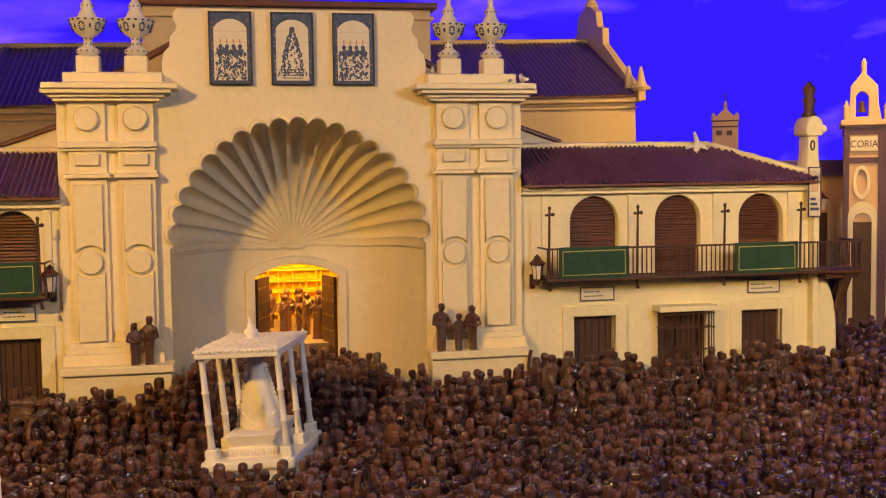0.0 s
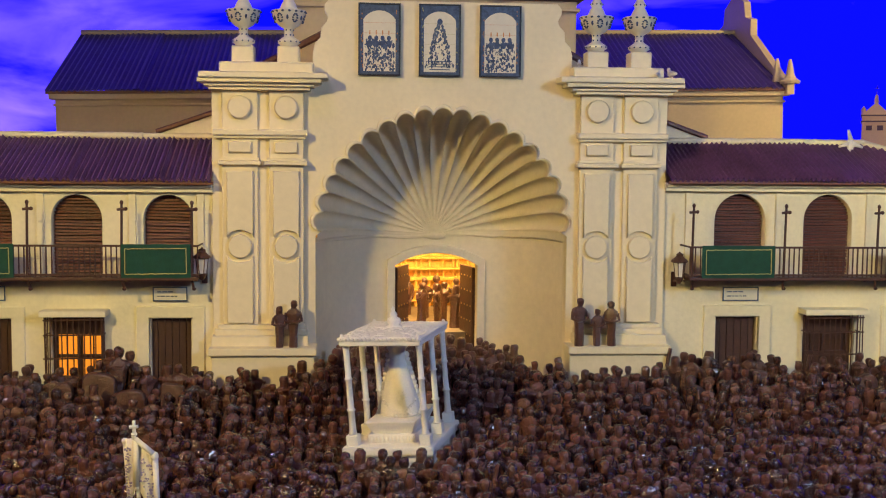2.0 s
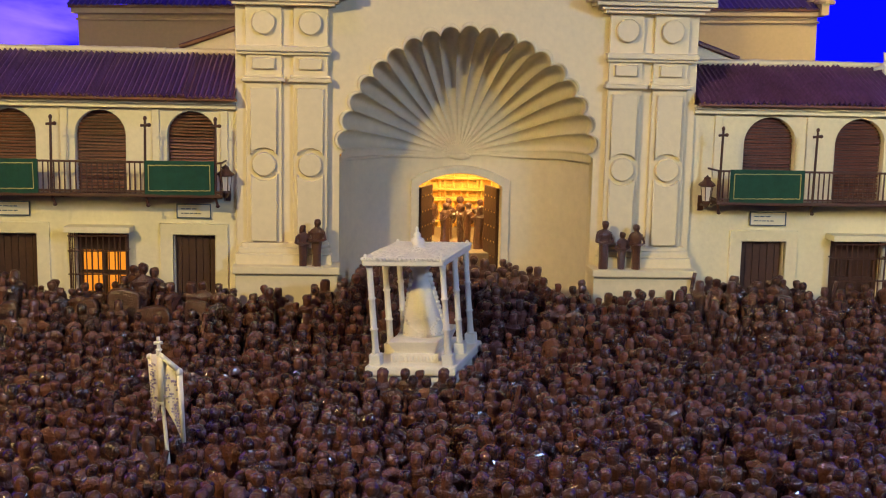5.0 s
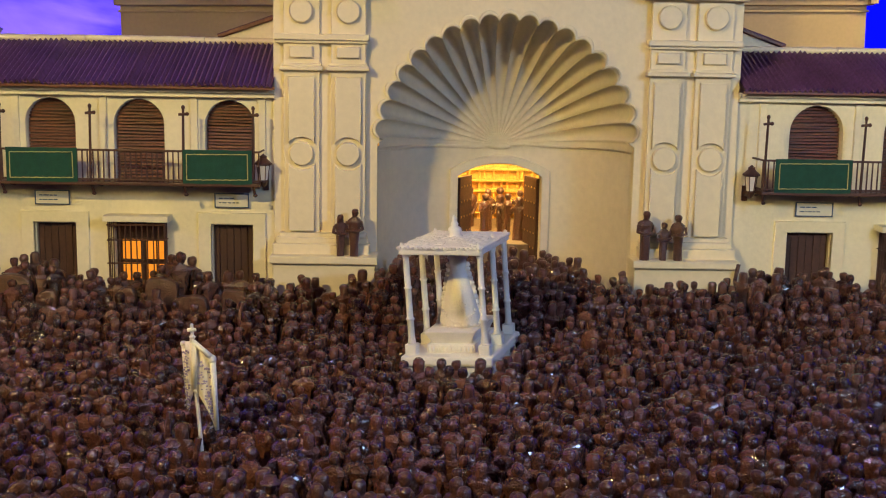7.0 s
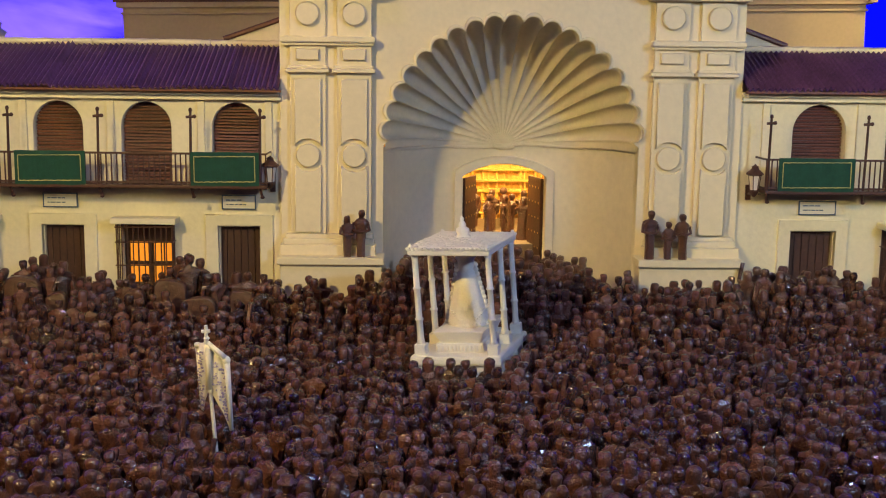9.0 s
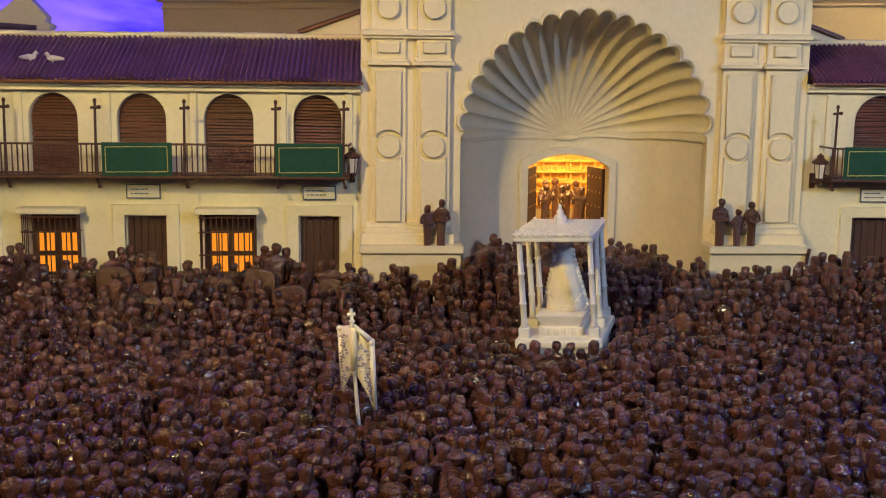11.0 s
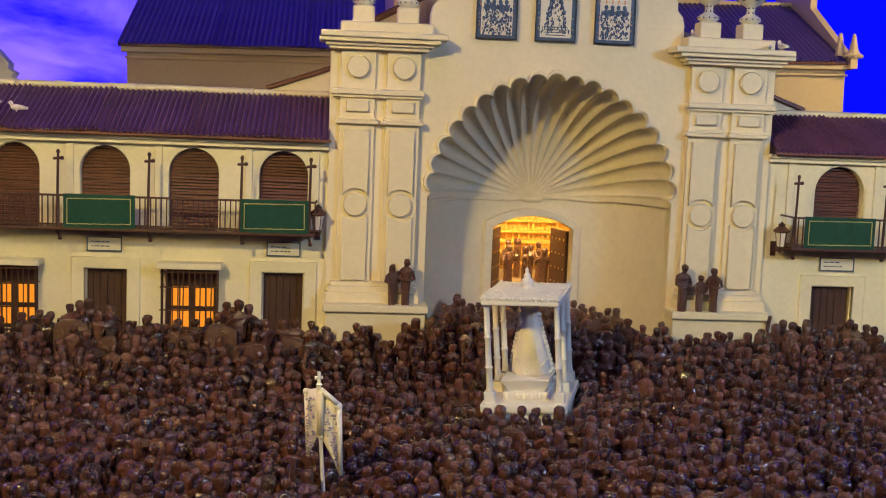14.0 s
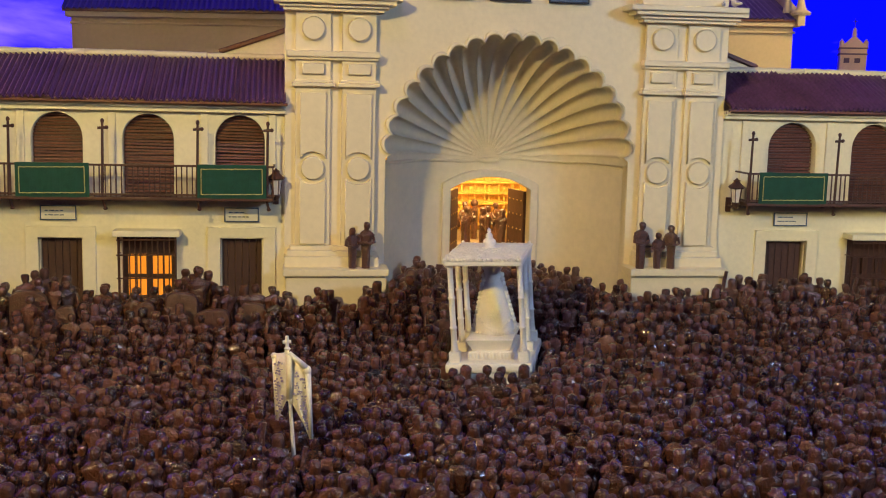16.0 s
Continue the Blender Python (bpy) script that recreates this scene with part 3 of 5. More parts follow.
def plank_door(x0, x1, top, parent):
    door = thing("door", "closed dark brown plank door in a cream surround", "")
    door.parent = parent
    n = 6
    for k in range(n):
        a, b = x0 + (x1 - x0) * k / n, x0 + (x1 - x0) * (k + 1) / n
        part("plank", box(a + 0.0006, b - 0.0006, WALL + 0.022 + 0.001 * (k % 2), WALL + 0.032, 0.08, top, 0.001), DOORWOOD, door)
    sw = 0.037
    plate("surround", rect(x0 - sw, x1 + sw, 0.06, top + 0.033), [rect(x0, x1, 0.0605, top)], WALL - 0.010, WALL + 0.010, CREAM_WING, door, bevel=0.002)
    plate("inner_frame", rect(x0 - 0.006, x1 + 0.006, 0.07, top + 0.006), [rect(x0 + 0.004, x1 - 0.004, 0.0705, top - 0.004)], WALL + 0.006, WALL + 0.024, CREAM_WING, door, bevel=0.001)
    return door


def grille_window(x0, x1, top, lit, parent):
    win = thing("window", "window with a dark iron grille" + (", glowing amber inside" if lit else ", unlit inside"), "")
    win.parent = parent
    bottom = 0.165
    part("hood", box(x0 - 0.018, x1 + 0.018, WALL - 0.062, WALL + 0.004, top + 0.002, top + 0.020, 0.003), CREAM_WING, win)
    part("sill", box(x0 - 0.014, x1 + 0.014, WALL - 0.062, WALL + 0.004, bottom - 0.016, bottom, 0.003), CREAM_WING, win)
    part("pane", box(x0 + 0.002, x1 - 0.002, WALL + 0.040, WALL + 0.044, bottom, top), AMBER if lit else DOORWOOD, win, "amber lit pane" if lit else "dark pane")
    cas = part("casement", box(x0, x1, WALL + 0.026, WALL + 0.038, top - 0.060, top, 0.001), DOORWOOD, win)
    for x in (x0 + 0.006, (x0 + x1) / 2, x1 - 0.006):
        part("casement_bar", box(x - 0.008, x + 0.008, WALL + 0.028, WALL + 0.038, bottom, top - 0.058, 0.001), DOORWOOD, cas)
    for x in (x0 + 0.25 * (x1 - x0), x0 + 0.75 * (x1 - x0)):
        part("casement_bar", box(x - 0.0018, x + 0.0018, WALL + 0.032, WALL + 0.038, bottom, top - 0.058), DOORWOOD, cas)
    for z in (bottom + 0.006, bottom + 0.070):
        part("casement_bar", box(x0, x1, WALL + 0.027, WALL + 0.037, z - 0.005, z + 0.005, 0.001), DOORWOOD, cas)
    front = WALL - 0.050
    n = 10
    for k in range(n + 1):
        x = x0 - 0.004 + (x1 - x0 + 0.008) * k / n
        bend = 0.002 * math.sin(k * 2.3 + x0 * 9)
        part("bar", rod((x + bend, front, bottom), (x, front, top + 0.004), 0.0019, None, 6), IRON, win)
    for z in (bottom + 0.008, bottom + 0.075, top - 0.052, top - 0.008):
        part("cross_bar", rod((x0 - 0.008, front - 0.001, z), (x1 + 0.008, front - 0.001, z + 0.002), 0.0023, None, 6), IRON, win)
    for x in (x0 - 0.004, x1 + 0.004):
        for k in (0.33, 0.66):
            part("bar", rod((x, front + 0.05 * k, bottom), (x, front + 0.05 * k, top + 0.004), 0.0017, None, 6), IRON, win)
        for z in (bottom + 0.008, top - 0.052):
            part("cross_bar", rod((x, front, z), (x, WALL, z), 0.002, None, 6), IRON, win)
    return win


def plaque(x0, x1, z0, z1, parent):
    p = part("plaque", box(x0, x1, WALL - 0.008, WALL + 0.002, z0, z1, 0.002), TILE, parent, "white tile plaque with a blue border and two lines of writing")
    plate("plaque_border", rect(x0 - 0.001, x1 + 0.001, z0 - 0.001, z1 + 0.001), [rect(x0 + 0.0022, x1 - 0.0022, z0 + 0.0022, z1 - 0.0022)], WALL - 0.0105, WALL - 0.0060, BLUE, p, bevel=0.0006)
    h, rng = z1 - z0, random.Random(int(x0 * 500))
    for row, length in ((0.62, 0.56), (0.30, 0.72)):
        x = x0 + 0.012
        while x < x0 + 0.012 + (x1 - x0 - 0.024) * length:
            w = 0.006 + 0.010 * rng.random()
            part("writing_bar", box(x, x + w, WALL - 0.0090, WALL - 0.0076, z0 + h * row, z0 + h * row + 0.0030), BLUE, p)
            x += w + 0.003
    return p


def balcony(name, x0, x1, posts, parent, gaps, label, endturn=False):
    bal = thing(name, label, "")
    bal.parent = parent
    front, floor, top = -0.062, 0.482, 0.572
    part("floor_slab", box(x0, x1, front - 0.008, WALL + 0.002, floor - 0.010, floor, 0.002), IRON, bal)
    part("top_rail", box(x0, x1, front - 0.0035, front + 0.0035, top - 0.004, top + 0.002, 0.001), IRON, bal)
    part("bottom_rail", box(x0, x1, front - 0.003, front + 0.003, floor + 0.004, floor + 0.009, 0.001), IRON, bal)
    n = int((x1 - x0) / 0.0150)
    rng = random.Random(int(x0 * 100))
    proto = None
    for k in range(n + 1):
        x = x0 + 0.003 + (x1 - x0 - 0.006) * k / n
        if proto is None:
            bm = rod((0, 0, floor), (0, 0, top), 0.0024, 0.0021, 6)
            proto = part("baluster", bm, IRON, bal)
        else:
            o = new("baluster", proto.data)
            o.parent = bal
            proto = o
        proto.location = (x + 0.0015 * (rng.random() - 0.5), front, 0)
    for x in posts:
        p = part("post", rod((x, front, floor - 0.008), (x + 0.003, front, 0.690), 0.0042, 0.0036, 8), IRON, bal)
        part("post_arm", rod((x - 0.010, front, 0.674), (x + 0.013, front, 0.676), 0.0038, 0.0045, 8), IRON, p)
        part("post_knob", add_ball(bmesh.new(), (x + 0.003, front, 0.694), 0.0055, (1, 1, 1.3), 8, 6), IRON, p, smooth=True)
        part("post_knob", add_ball(bmesh.new(), (x + 0.014, front, 0.676), 0.0058, (1, 1, 1), 8, 6), IRON, p, smooth=True)
        b = part("bracket", rod((x, front + 0.004, floor - 0.008), (x + 0.005, front + 0.012, 0.450), 0.0035, 0.004, 8), IRON, bal)
        part("bracket_knob", add_ball(bmesh.new(), (x + 0.006, front + 0.010, 0.447), 0.0065, (1, 1, 0.8), 8, 6), IRON, b, smooth=True)
        part("bracket_stay", rod((x + 0.002, front + 0.02, floor - 0.008), (x + 0.006, WALL, 0.462), 0.003, None, 6), IRON, b)
    for z in (top, floor + 0.006):
        part("rail_return", rod((x1 if x1 < 0 else x0, front, z), (x1 if x1 < 0 else x0, WALL, z), 0.003, None, 6), IRON, bal)
    if endturn:
        for k in range(9):
            part("baluster", rod((x1, front + 0.014 * k, floor), (x1, front + 0.014 * k, top), 0.0024, None, 6), IRON, bal)
        part("top_rail", rod((x1, front, top), (x1, front + 0.13, top), 0.0035, None, 6), IRON, bal)
        part("floor_slab", box(x1 - 0.10, x1 + 0.008, front - 0.007, front + 0.14, floor - 0.012, floor - 0.001, 0.002), IRON, bal)
    return bal


def hung_cloth(x0, x1):
    z0, z1, y = 0.480, 0.576, -0.069
    cloth = thing("banner", "dark green felt banner with gold braid hung over the balcony rail", "banner", "green balcony banners")
    bm = bmesh.new()
    nx, nz = 16, 8
    g = [[(bm.verts.new((x0 + (x1 - x0) * i / nx, y + 0.0012 * math.sin(i * 1.3 + j * 0.4) - 0.002, z0 + (z1 - z0) * j / nz + 0.0008 * math.sin(i * 0.9))),
           bm.verts.new((x0 + (x1 - x0) * i / nx, y + 0.0035, z0 + (z1 - z0) * j / nz))) for j in range(nz + 1)] for i in range(nx + 1)]
    for i in range(nx):
        for j in range(nz):
            bm.faces.new((g[i][j][0], g[i + 1][j][0], g[i + 1][j + 1][0], g[i][j + 1][0]))
            bm.faces.new((g[i][j][1], g[i][j + 1][1], g[i + 1][j + 1][1], g[i + 1][j][1]))
    for i in range(nx):
        bm.faces.new((g[i][0][0], g[i][0][1], g[i + 1][0][1], g[i + 1][0][0]))
        bm.faces.new((g[i][nz][0], g[i + 1][nz][0], g[i + 1][nz][1], g[i][nz][1]))
    for j in range(nz):
        bm.faces.new((g[0][j][0], g[0][j + 1][0], g[0][j + 1][1], g[0][j][1]))
        bm.faces.new((g[nx][j][0], g[nx][j][1], g[nx][j + 1][1], g[nx][j + 1][0]))
    part("cloth", bm, GREEN, cloth)
    m, yb = 0.011, y - 0.0045
    corners = [(x0 + m, z0 + m), (x1 - m, z0 + m + 0.002), (x1 - m - 0.001, z1 - m), (x0 + m, z1 - m - 0.002)]
    bm = bmesh.new()
    for (ax, az), (bx, bz) in zip(corners, corners[1:] + corners[:1]):
        steps = 14
        for k in range(steps):
            t0, t1 = k / steps, (k + 1) / steps
            wob = 0.0008 * math.sin(k * 2.1 + ax * 40)
            add_rod(bm, (ax + (bx - ax) * t0, yb, az + (bz - az) * t0 + wob), (ax + (bx - ax) * t1, yb, az + (bz - az) * t1 - wob), 0.0015, None, 5)
    part("braid", bm, GOLD, cloth, "thin gold braid border")


def lantern(x, z):
    lan = thing("wall_lantern", "brown iron wall lantern with milky glass", "lantern", "wall lanterns", at=(x, -0.030, z))
    part("arm", rod((0, 0.06, -0.058), (0, 0.0, -0.052), 0.004, None, 8), IRON, lan)
    part("wall_bracket", box(-0.008, 0.008, 0.052, 0.062, -0.075, -0.030, 0.002), IRON, lan)
    part("base", lathe([(0.004, -0.060), (0.010, -0.052), (0.014, -0.044), (0.013, -0.040)], (0, 0, 0), 8), IRON, lan)
    part("glass", lathe([(0.012, -0.040), (0.0175, 0.002)], (0, 0, 0), 6), GLASS, lan, "milky white glass")
    for k in range(6):
        a = 2 * math.pi * k / 6
        part("frame_bar", rod((0.0125 * math.cos(a), 0.0125 * math.sin(a), -0.041), (0.018 * math.cos(a), 0.018 * math.sin(a), 0.003), 0.0014, None, 5), IRON, lan)
    roof = part("cap", lathe([(0.020, 0.002), (0.026, 0.006), (0.024, 0.010), (0.012, 0.020), (0.010, 0.024), (0.011, 0.028), (0.004, 0.032), (0.001, 0.036)], (0, 0, 0), 12), IRON, lan)


def wing(name, label, x0, x1, arches, doors, windows, plaques, posts, cloths, bal, eave_z, ridge_z, atop, hip=None):
    w = thing(name, label, "building", "church wings")
    holes = [arched(a, b, 0.4785, atop) for a, b in arches] + [rect(a, b, 0.0805, 0.353) for a, b in doors] + [rect(a, b, 0.165, 0.360) for a, b, lit in windows]
    plate("wall", rect(x0, x1, 0.0, eave_z - 0.012), holes, WALL, WALL + 0.05, CREAM_WING, w)
    part("back_wall", box(x0, x1, WALL + 0.05, 0.42, 0.0, 0.10), CREAM_WING, w)
    part("back_wall", box(x0, x1, 0.40, 0.42, 0.10, ridge_z - 0.02), CREAM_WING, w)
    for a, b in arches:
        shutter(a, b, atop, w)
    for a, b in doors:
        plank_door(a, b, 0.353, w)
    for a, b, lit in windows:
        grille_window(a, b, 0.360, lit, w)
    for a, b, z in plaques:
        plaque(a, b, z, z + 0.041, w)
    part("cornice", box(x0, x1, 0.008, WALL + 0.02, eave_z - 0.036, eave_z - 0.022, 0.003), CREAM_WING, w)
    part("cornice", box(x0, x1, -0.004, WALL + 0.02, eave_z - 0.023, eave_z - 0.010, 0.003), CREAM_WING, w)
    for x in posts:
        part("wall_strip", box(x + 0.004, x + 0.026, WALL - 0.007, WALL + 0.01, 0.482, eave_z - 0.037, 0.002), CREAM_WING, w)
    cut = None
    if hip:
        cut = lambda x: 1.0 if x < hip else max(0.03, 1 - (x - hip) / (x1 - hip + 0.01))
    corrugated(x0, x1, (-0.034, eave_z), (0.235, ridge_z), 0.0160, 0.0056, "roof", ROOF, w, cut, "plum-brown corrugated roof")
    part("eave_board", box(x0, x1 + 0.005, -0.030, -0.022, eave_z - 0.012, eave_z - 0.004, 0.001), WOOD, w)
    corrugated(x0, x1, (0.50, eave_z), (0.24, ridge_z), 0.0160, 0.0056, "roof", ROOF, w, cut)
    end = hip if hip else x1
    a = x0
    k = 0
    while a < end - 0.02:
        b = min(end, a + 0.36)
        lumpy_tube((a, 0.236, ridge_z + 0.006 + 0.002 * (k % 2)), (b - 0.002, 0.236, ridge_z + 0.007), 0.0105, 20, CREAM, "ridge_cap", w, k)
        a, k = b, k + 1
    if hip:
        lumpy_tube((hip, 0.236, ridge_z + 0.006), (x1 + 0.005, -0.026, eave_z + 0.012), 0.0105, 24, CREAM, "hip_cap", w, 9)
        lumpy_tube((hip, 0.236, ridge_z + 0.006), (x1 + 0.005, 0.49, eave_z + 0.012), 0.0105, 24, CREAM, "hip_cap", w, 8)
    balcony("balcony", bal[0], bal[1], posts, w, cloths, "dark iron balcony with thin balusters", endturn=x1 > 0)
    for a, b in cloths:
        hung_cloth(a, b)
    return w


left = wing("wing_building", "cream two-storey wing with shuttered arches and an iron balcony", -2.35, -0.672,
     [(-0.876, -0.733), (-1.139, -0.994), (-1.393, -1.250), (-1.648, -1.507), (-1.905, -1.762)],
     [(-0.862, -0.738), (-1.378, -1.255), (-1.90, -1.777)], [(-1.146, -0.993, True), (-1.662, -1.512, True)],
     [(-0.849, -0.751, 0.403), (-1.370, -1.271, 0.405)], [-0.726, -0.922, -1.183, -1.435, -1.690],
     [(-0.921, -0.727), (-1.416, -1.218), (-1.92, -1.722)], (-2.35, -0.706), 0.757, 0.882, 0.714)
right = wing("wing_building", "cream two-storey wing with shuttered arches and a wrap-round balcony", 0.672, 1.64,
     [(0.832, 0.990), (1.112, 1.265), (1.397, 1.551)],
     [(0.841, 0.977), (1.404, 1.545)], [(1.121, 1.284, False)],
     [(0.862, 0.972, 0.402), (1.425, 1.535, 0.408)], [0.735, 1.016, 1.302, 1.560],
     [(0.765, 0.985), (1.336, 1.548)], (0.728, 1.775), 0.770, 0.884, 0.727, hip=1.39)
lantern(-0.700, 0.530)
lantern(0.708, 0.520)
dove(-1.640, 0.05, 0.803, 15, 0.95, "white dove on the roof slope")
dove(-1.575, 0.045, 0.800, 190, 0.95, "white dove on the roof slope")

# flying dove at the ridge of the wing
bm = bmesh.new()
add_ball(bm, (0, 0, 0), 0.014, (1, 0.8, 2.2), 10, 7)
add_rod(bm, (0, 0, 0.02), (-0.010, 0, 0.055), 0.010, 0.005, 7)
add_ball(bm, (0, -0.004, -0.032), 0.011, (1.3, 0.6, 1.1), 8, 6)
add_rod(bm, (-0.006, 0, 0.004), (-0.045, 0.0, -0.010), 0.010, 0.004, 6)
add_rod(bm, (0.006, 0, 0.004), (0.048, 0.0, -0.012), 0.012, 0.004, 6)
ob = part("dove", bm, WHITE, smooth=True)
ob.location = (1.325, 0.190, 0.885)
ob.scale = (0.85, 0.85, 0.85)
tagged(ob, "white dove with spread wings on the roof ridge", "bird", "doves on the roofs")

# end wall of the wing with its curved bell-cot
part("end_wall", box(1.6402, 1.663, -0.002, 0.42, 0.0, 0.80, 0.004), CREAM_WING, right)
plate("end_gable", [(1.600, 0.745), (1.6625, 0.745), (1.6615, 0.80), (1.657, 0.845), (1.655, 0.912), (1.620, 0.912), (1.620, 0.86), (1.613, 0.80)], [], -0.004, 0.058, CREAM_WING, right, bevel=0.003)
arc = [(1.638 + 0.030 * math.cos(radians(180 * k / 14)), 0.926 + 0.046 * math.sin(radians(180 * k / 14)) ** 0.8) for k in range(15)]
plate("gable_cap", [(1.608, 0.914), (1.616, 0.908), (1.660, 0.908), (1.668, 0.914)] + arc, [], -0.014, 0.070, CREAM_WING, right, bevel=0.004)
plate("cap_roll", disc(1.666, 0.930, 0.012, 16), [], -0.018, 0.070, CREAM_WING, right, bevel=0.003)
pan = part("tile_panel", box(1.616, 1.660, -0.012, -0.003, 0.650, 0.808, 0.001), TILE, right, "tall tile panel with a reddish picture")
plate("panel_frame", rect(1.615, 1.661, 0.649, 0.809), [rect(1.6185, 1.6575, 0.6525, 0.8055)], -0.0155, -0.010, PLUM, pan, bevel=0.0006)
part("panel_picture", box(1.626, 1.650, -0.0145, -0.011, 0.730, 0.792, 0.001), PEACH, pan)
for k in range(3):
    part("panel_writing", box(1.623, 1.653 - 0.006 * k, -0.0145, -0.011, 0.670 + 0.016 * k, 0.679 + 0.016 * k, 0.001), BLUE, pan)
plate("clock_ring", [(1.633 + 0.008 * math.cos(2 * math.pi * k / 20), 0.878 + 0.017 * math.sin(2 * math.pi * k / 20)) for k in range(20)], [[(1.633 + 0.0045 * math.cos(2 * math.pi * k / 20), 0.878 + 0.012 * math.sin(2 * math.pi * k / 20)) for k in range(20)]], -0.010, 0.002, PLUM, right, bevel=0.001)
# quarter-round buttress below the balcony corner
butt = [(1.6632, 0.0), (1.728, 0.0), (1.728, 0.27)] + [(1.6632 + 0.065 * math.cos(radians(90 * k / 8)), 0.27 + 0.19 * math.sin(radians(90 * k / 8))) for k in range(1, 9)]
plate("buttress", butt, [], 0.0, 0.30, CREAM_WING, right, bevel=0.006)
for k in range(4):
    part("corner_bracket", rod((1.728 + 0.004 * k, 0.0 + 0.05 * k, 0.345), (1.765 - 0.03 * (k == 0), -0.05 + 0.06 * k, 0.472), 0.012, 0.017, 6), IRON, right)
part("corner_bracket", rod((1.742, 0.0, 0.30), (1.748, -0.005, 0.474), 0.011, 0.016, 8), IRON, right)
part("corner_bracket", box(1.66, 1.772, -0.050, 0.06, 0.452, 0.471, 0.004), IRON, right)

stat_bm = lathe([(0.022, 0.0), (0.024, 0.010), (0.016, 0.018), (0.018, 0.040), (0.022, 0.055), (0.014, 0.068), (0.020, 0.078), (0.021, 0.094), (0.010, 0.106), (0.004, 0.115)], (1.638, 0.026, 0.969), 12)
tagged(part("rooftop_statue", stat_bm, FIGURE, smooth=True), "dark brown statue on the bell-cot", "statue")

# ---- the nave behind, its crossing block and side roofs ----
nave = thing("nave_building", "long beige nave with an indigo corrugated roof and stepped gable", "building", at=(0, 0, 0))
NX0, NX1, NY = -1.585, 1.790, 1.86
part("wall", box(NX0, NX1, NY + 0.02, 3.1, 0.0, 1.09, 0.004), BEIGE, nave)
part("cornice", box(NX0 - 0.02, NX1 + 0.02, NY - 0.015, NY + 0.05, 1.085, 1.118, 0.005), BEIGE, nave)
part("cornice", box(NX0 - 0.005, NX1 + 0.005, NY + 0.005, NY + 0.05, 1.055, 1.066, 0.004), BEIGE, nave)
corrugated(NX0 - 0.03, NX1, (NY - 0.03, 1.122), (2.55, 1.455), 0.026, 0.004, "roof", NAVEROOF, nave, None, "indigo corrugated roof")
corrugated(NX0 - 0.03, NX1, (3.20, 1.122), (2.55, 1.455), 0.026, 0.004, "roof", NAVEROOF, nave)
lumpy_tube((NX0 - 0.03, 2.55, 1.462), (NX1, 2.55, 1.462), 0.014, 60, BEIGE, "ridge_cap", nave, 3)
part("eave_board", box(NX0 - 0.03, NX1, NY - 0.026, NY - 0.014, 1.108, 1.122, 0.002), WOOD, nave)
bm = bmesh.new()
side_profile = [(NY - 0.05, 1.09), (NY - 0.05, 1.145), (NY + 0.03, 1.17), (2.30, 1.42), (2.30, 1.50), (2.38, 1.52), (2.40, 1.60), (2.50, 1.64), (2.60, 1.64), (2.70, 1.60), (2.72, 1.52), (2.80, 1.50), (2.80, 1.42), (3.12, 1.20), (3.12, 1.09)]
va = [bm.verts.new((NX1 - 0.01, y, z)) for y, z in side_profile]
vb = [bm.verts.new((NX1 + 0.025, y, z)) for y, z in side_profile]
bm.faces.new(va)
bm.faces.new(vb[::-1])
for i in range(len(va)):
    j = (i + 1) % len(va)
    bm.faces.new((va[i], vb[i], vb[j], va[j]))
part("stepped_gable", bm, BEIGE, nave)
pin = part("pinnacle", lathe([(0.045, 0.0), (0.050, 0.012), (0.030, 0.025), (0.022, 0.04), (0.010, 0.10), (0.006, 0.115)], (NX1 + 0.015, NY - 0.02, 1.14), 10), BEIGE, nave)
part("pinnacle", lathe([(0.025, 0.0), (0.012, 0.09), (0.006, 0.11)], (NX1 - 0.02, NY + 0.05, 1.155), 8), BEIGE, nave)
part("pinnacle", lathe([(0.035, 0.0), (0.040, 0.02), (0.020, 0.05), (0.008, 0.13)], (NX1 + 0.02, 2.55, 1.63), 10), BEIGE, nave)
nave.matrix_basis = pose(0, 0, 0.028, 0, -1.05, 0)

crossing = thing("crossing_block", "tall beige block behind the church gable with a dark roof edge", "building")
part("wall", box(-0.470, 0.500, 0.55, 1.30, 0.82, 1.372, 0.004), BEIGE, crossing)
part("moulding", box(-0.480, 0.510, 0.535, 1.31, 1.335, 1.347, 0.003), BEIGE, crossing)
part("roof_edge", box(-0.490, 0.520, 0.52, 1.32, 1.372, 1.392, 0.003), WOOD, crossing)
for s in (-1, 1):
    wall = plate("side_wall", [(s * 0.36, 0.80), (s * 0.36, 1.235), (s * 0.66, 1.075), (s * 0.66, 0.80)], [], 0.50, 0.54, BEIGE, crossing, bevel=0.002)
    part("sloping_roof", rod((s * 0.36, 0.50, 1.245), (s * 0.67, 0.50, 1.080), 0.012, None, 6), WOOD, crossing)
    plate("side_wall", [(s * 0.60, 0.80), (s * 0.60, 0.992), (s * 0.87, 0.900), (s * 0.87, 0.80)], [], 0.26, 0.30, CREAM_WING, crossing, bevel=0.002)
    part("sloping_roof", rod((s * 0.60, 0.255, 1.000), (s * 0.875, 0.255, 0.903), 0.008, None, 6), WOOD, crossing)

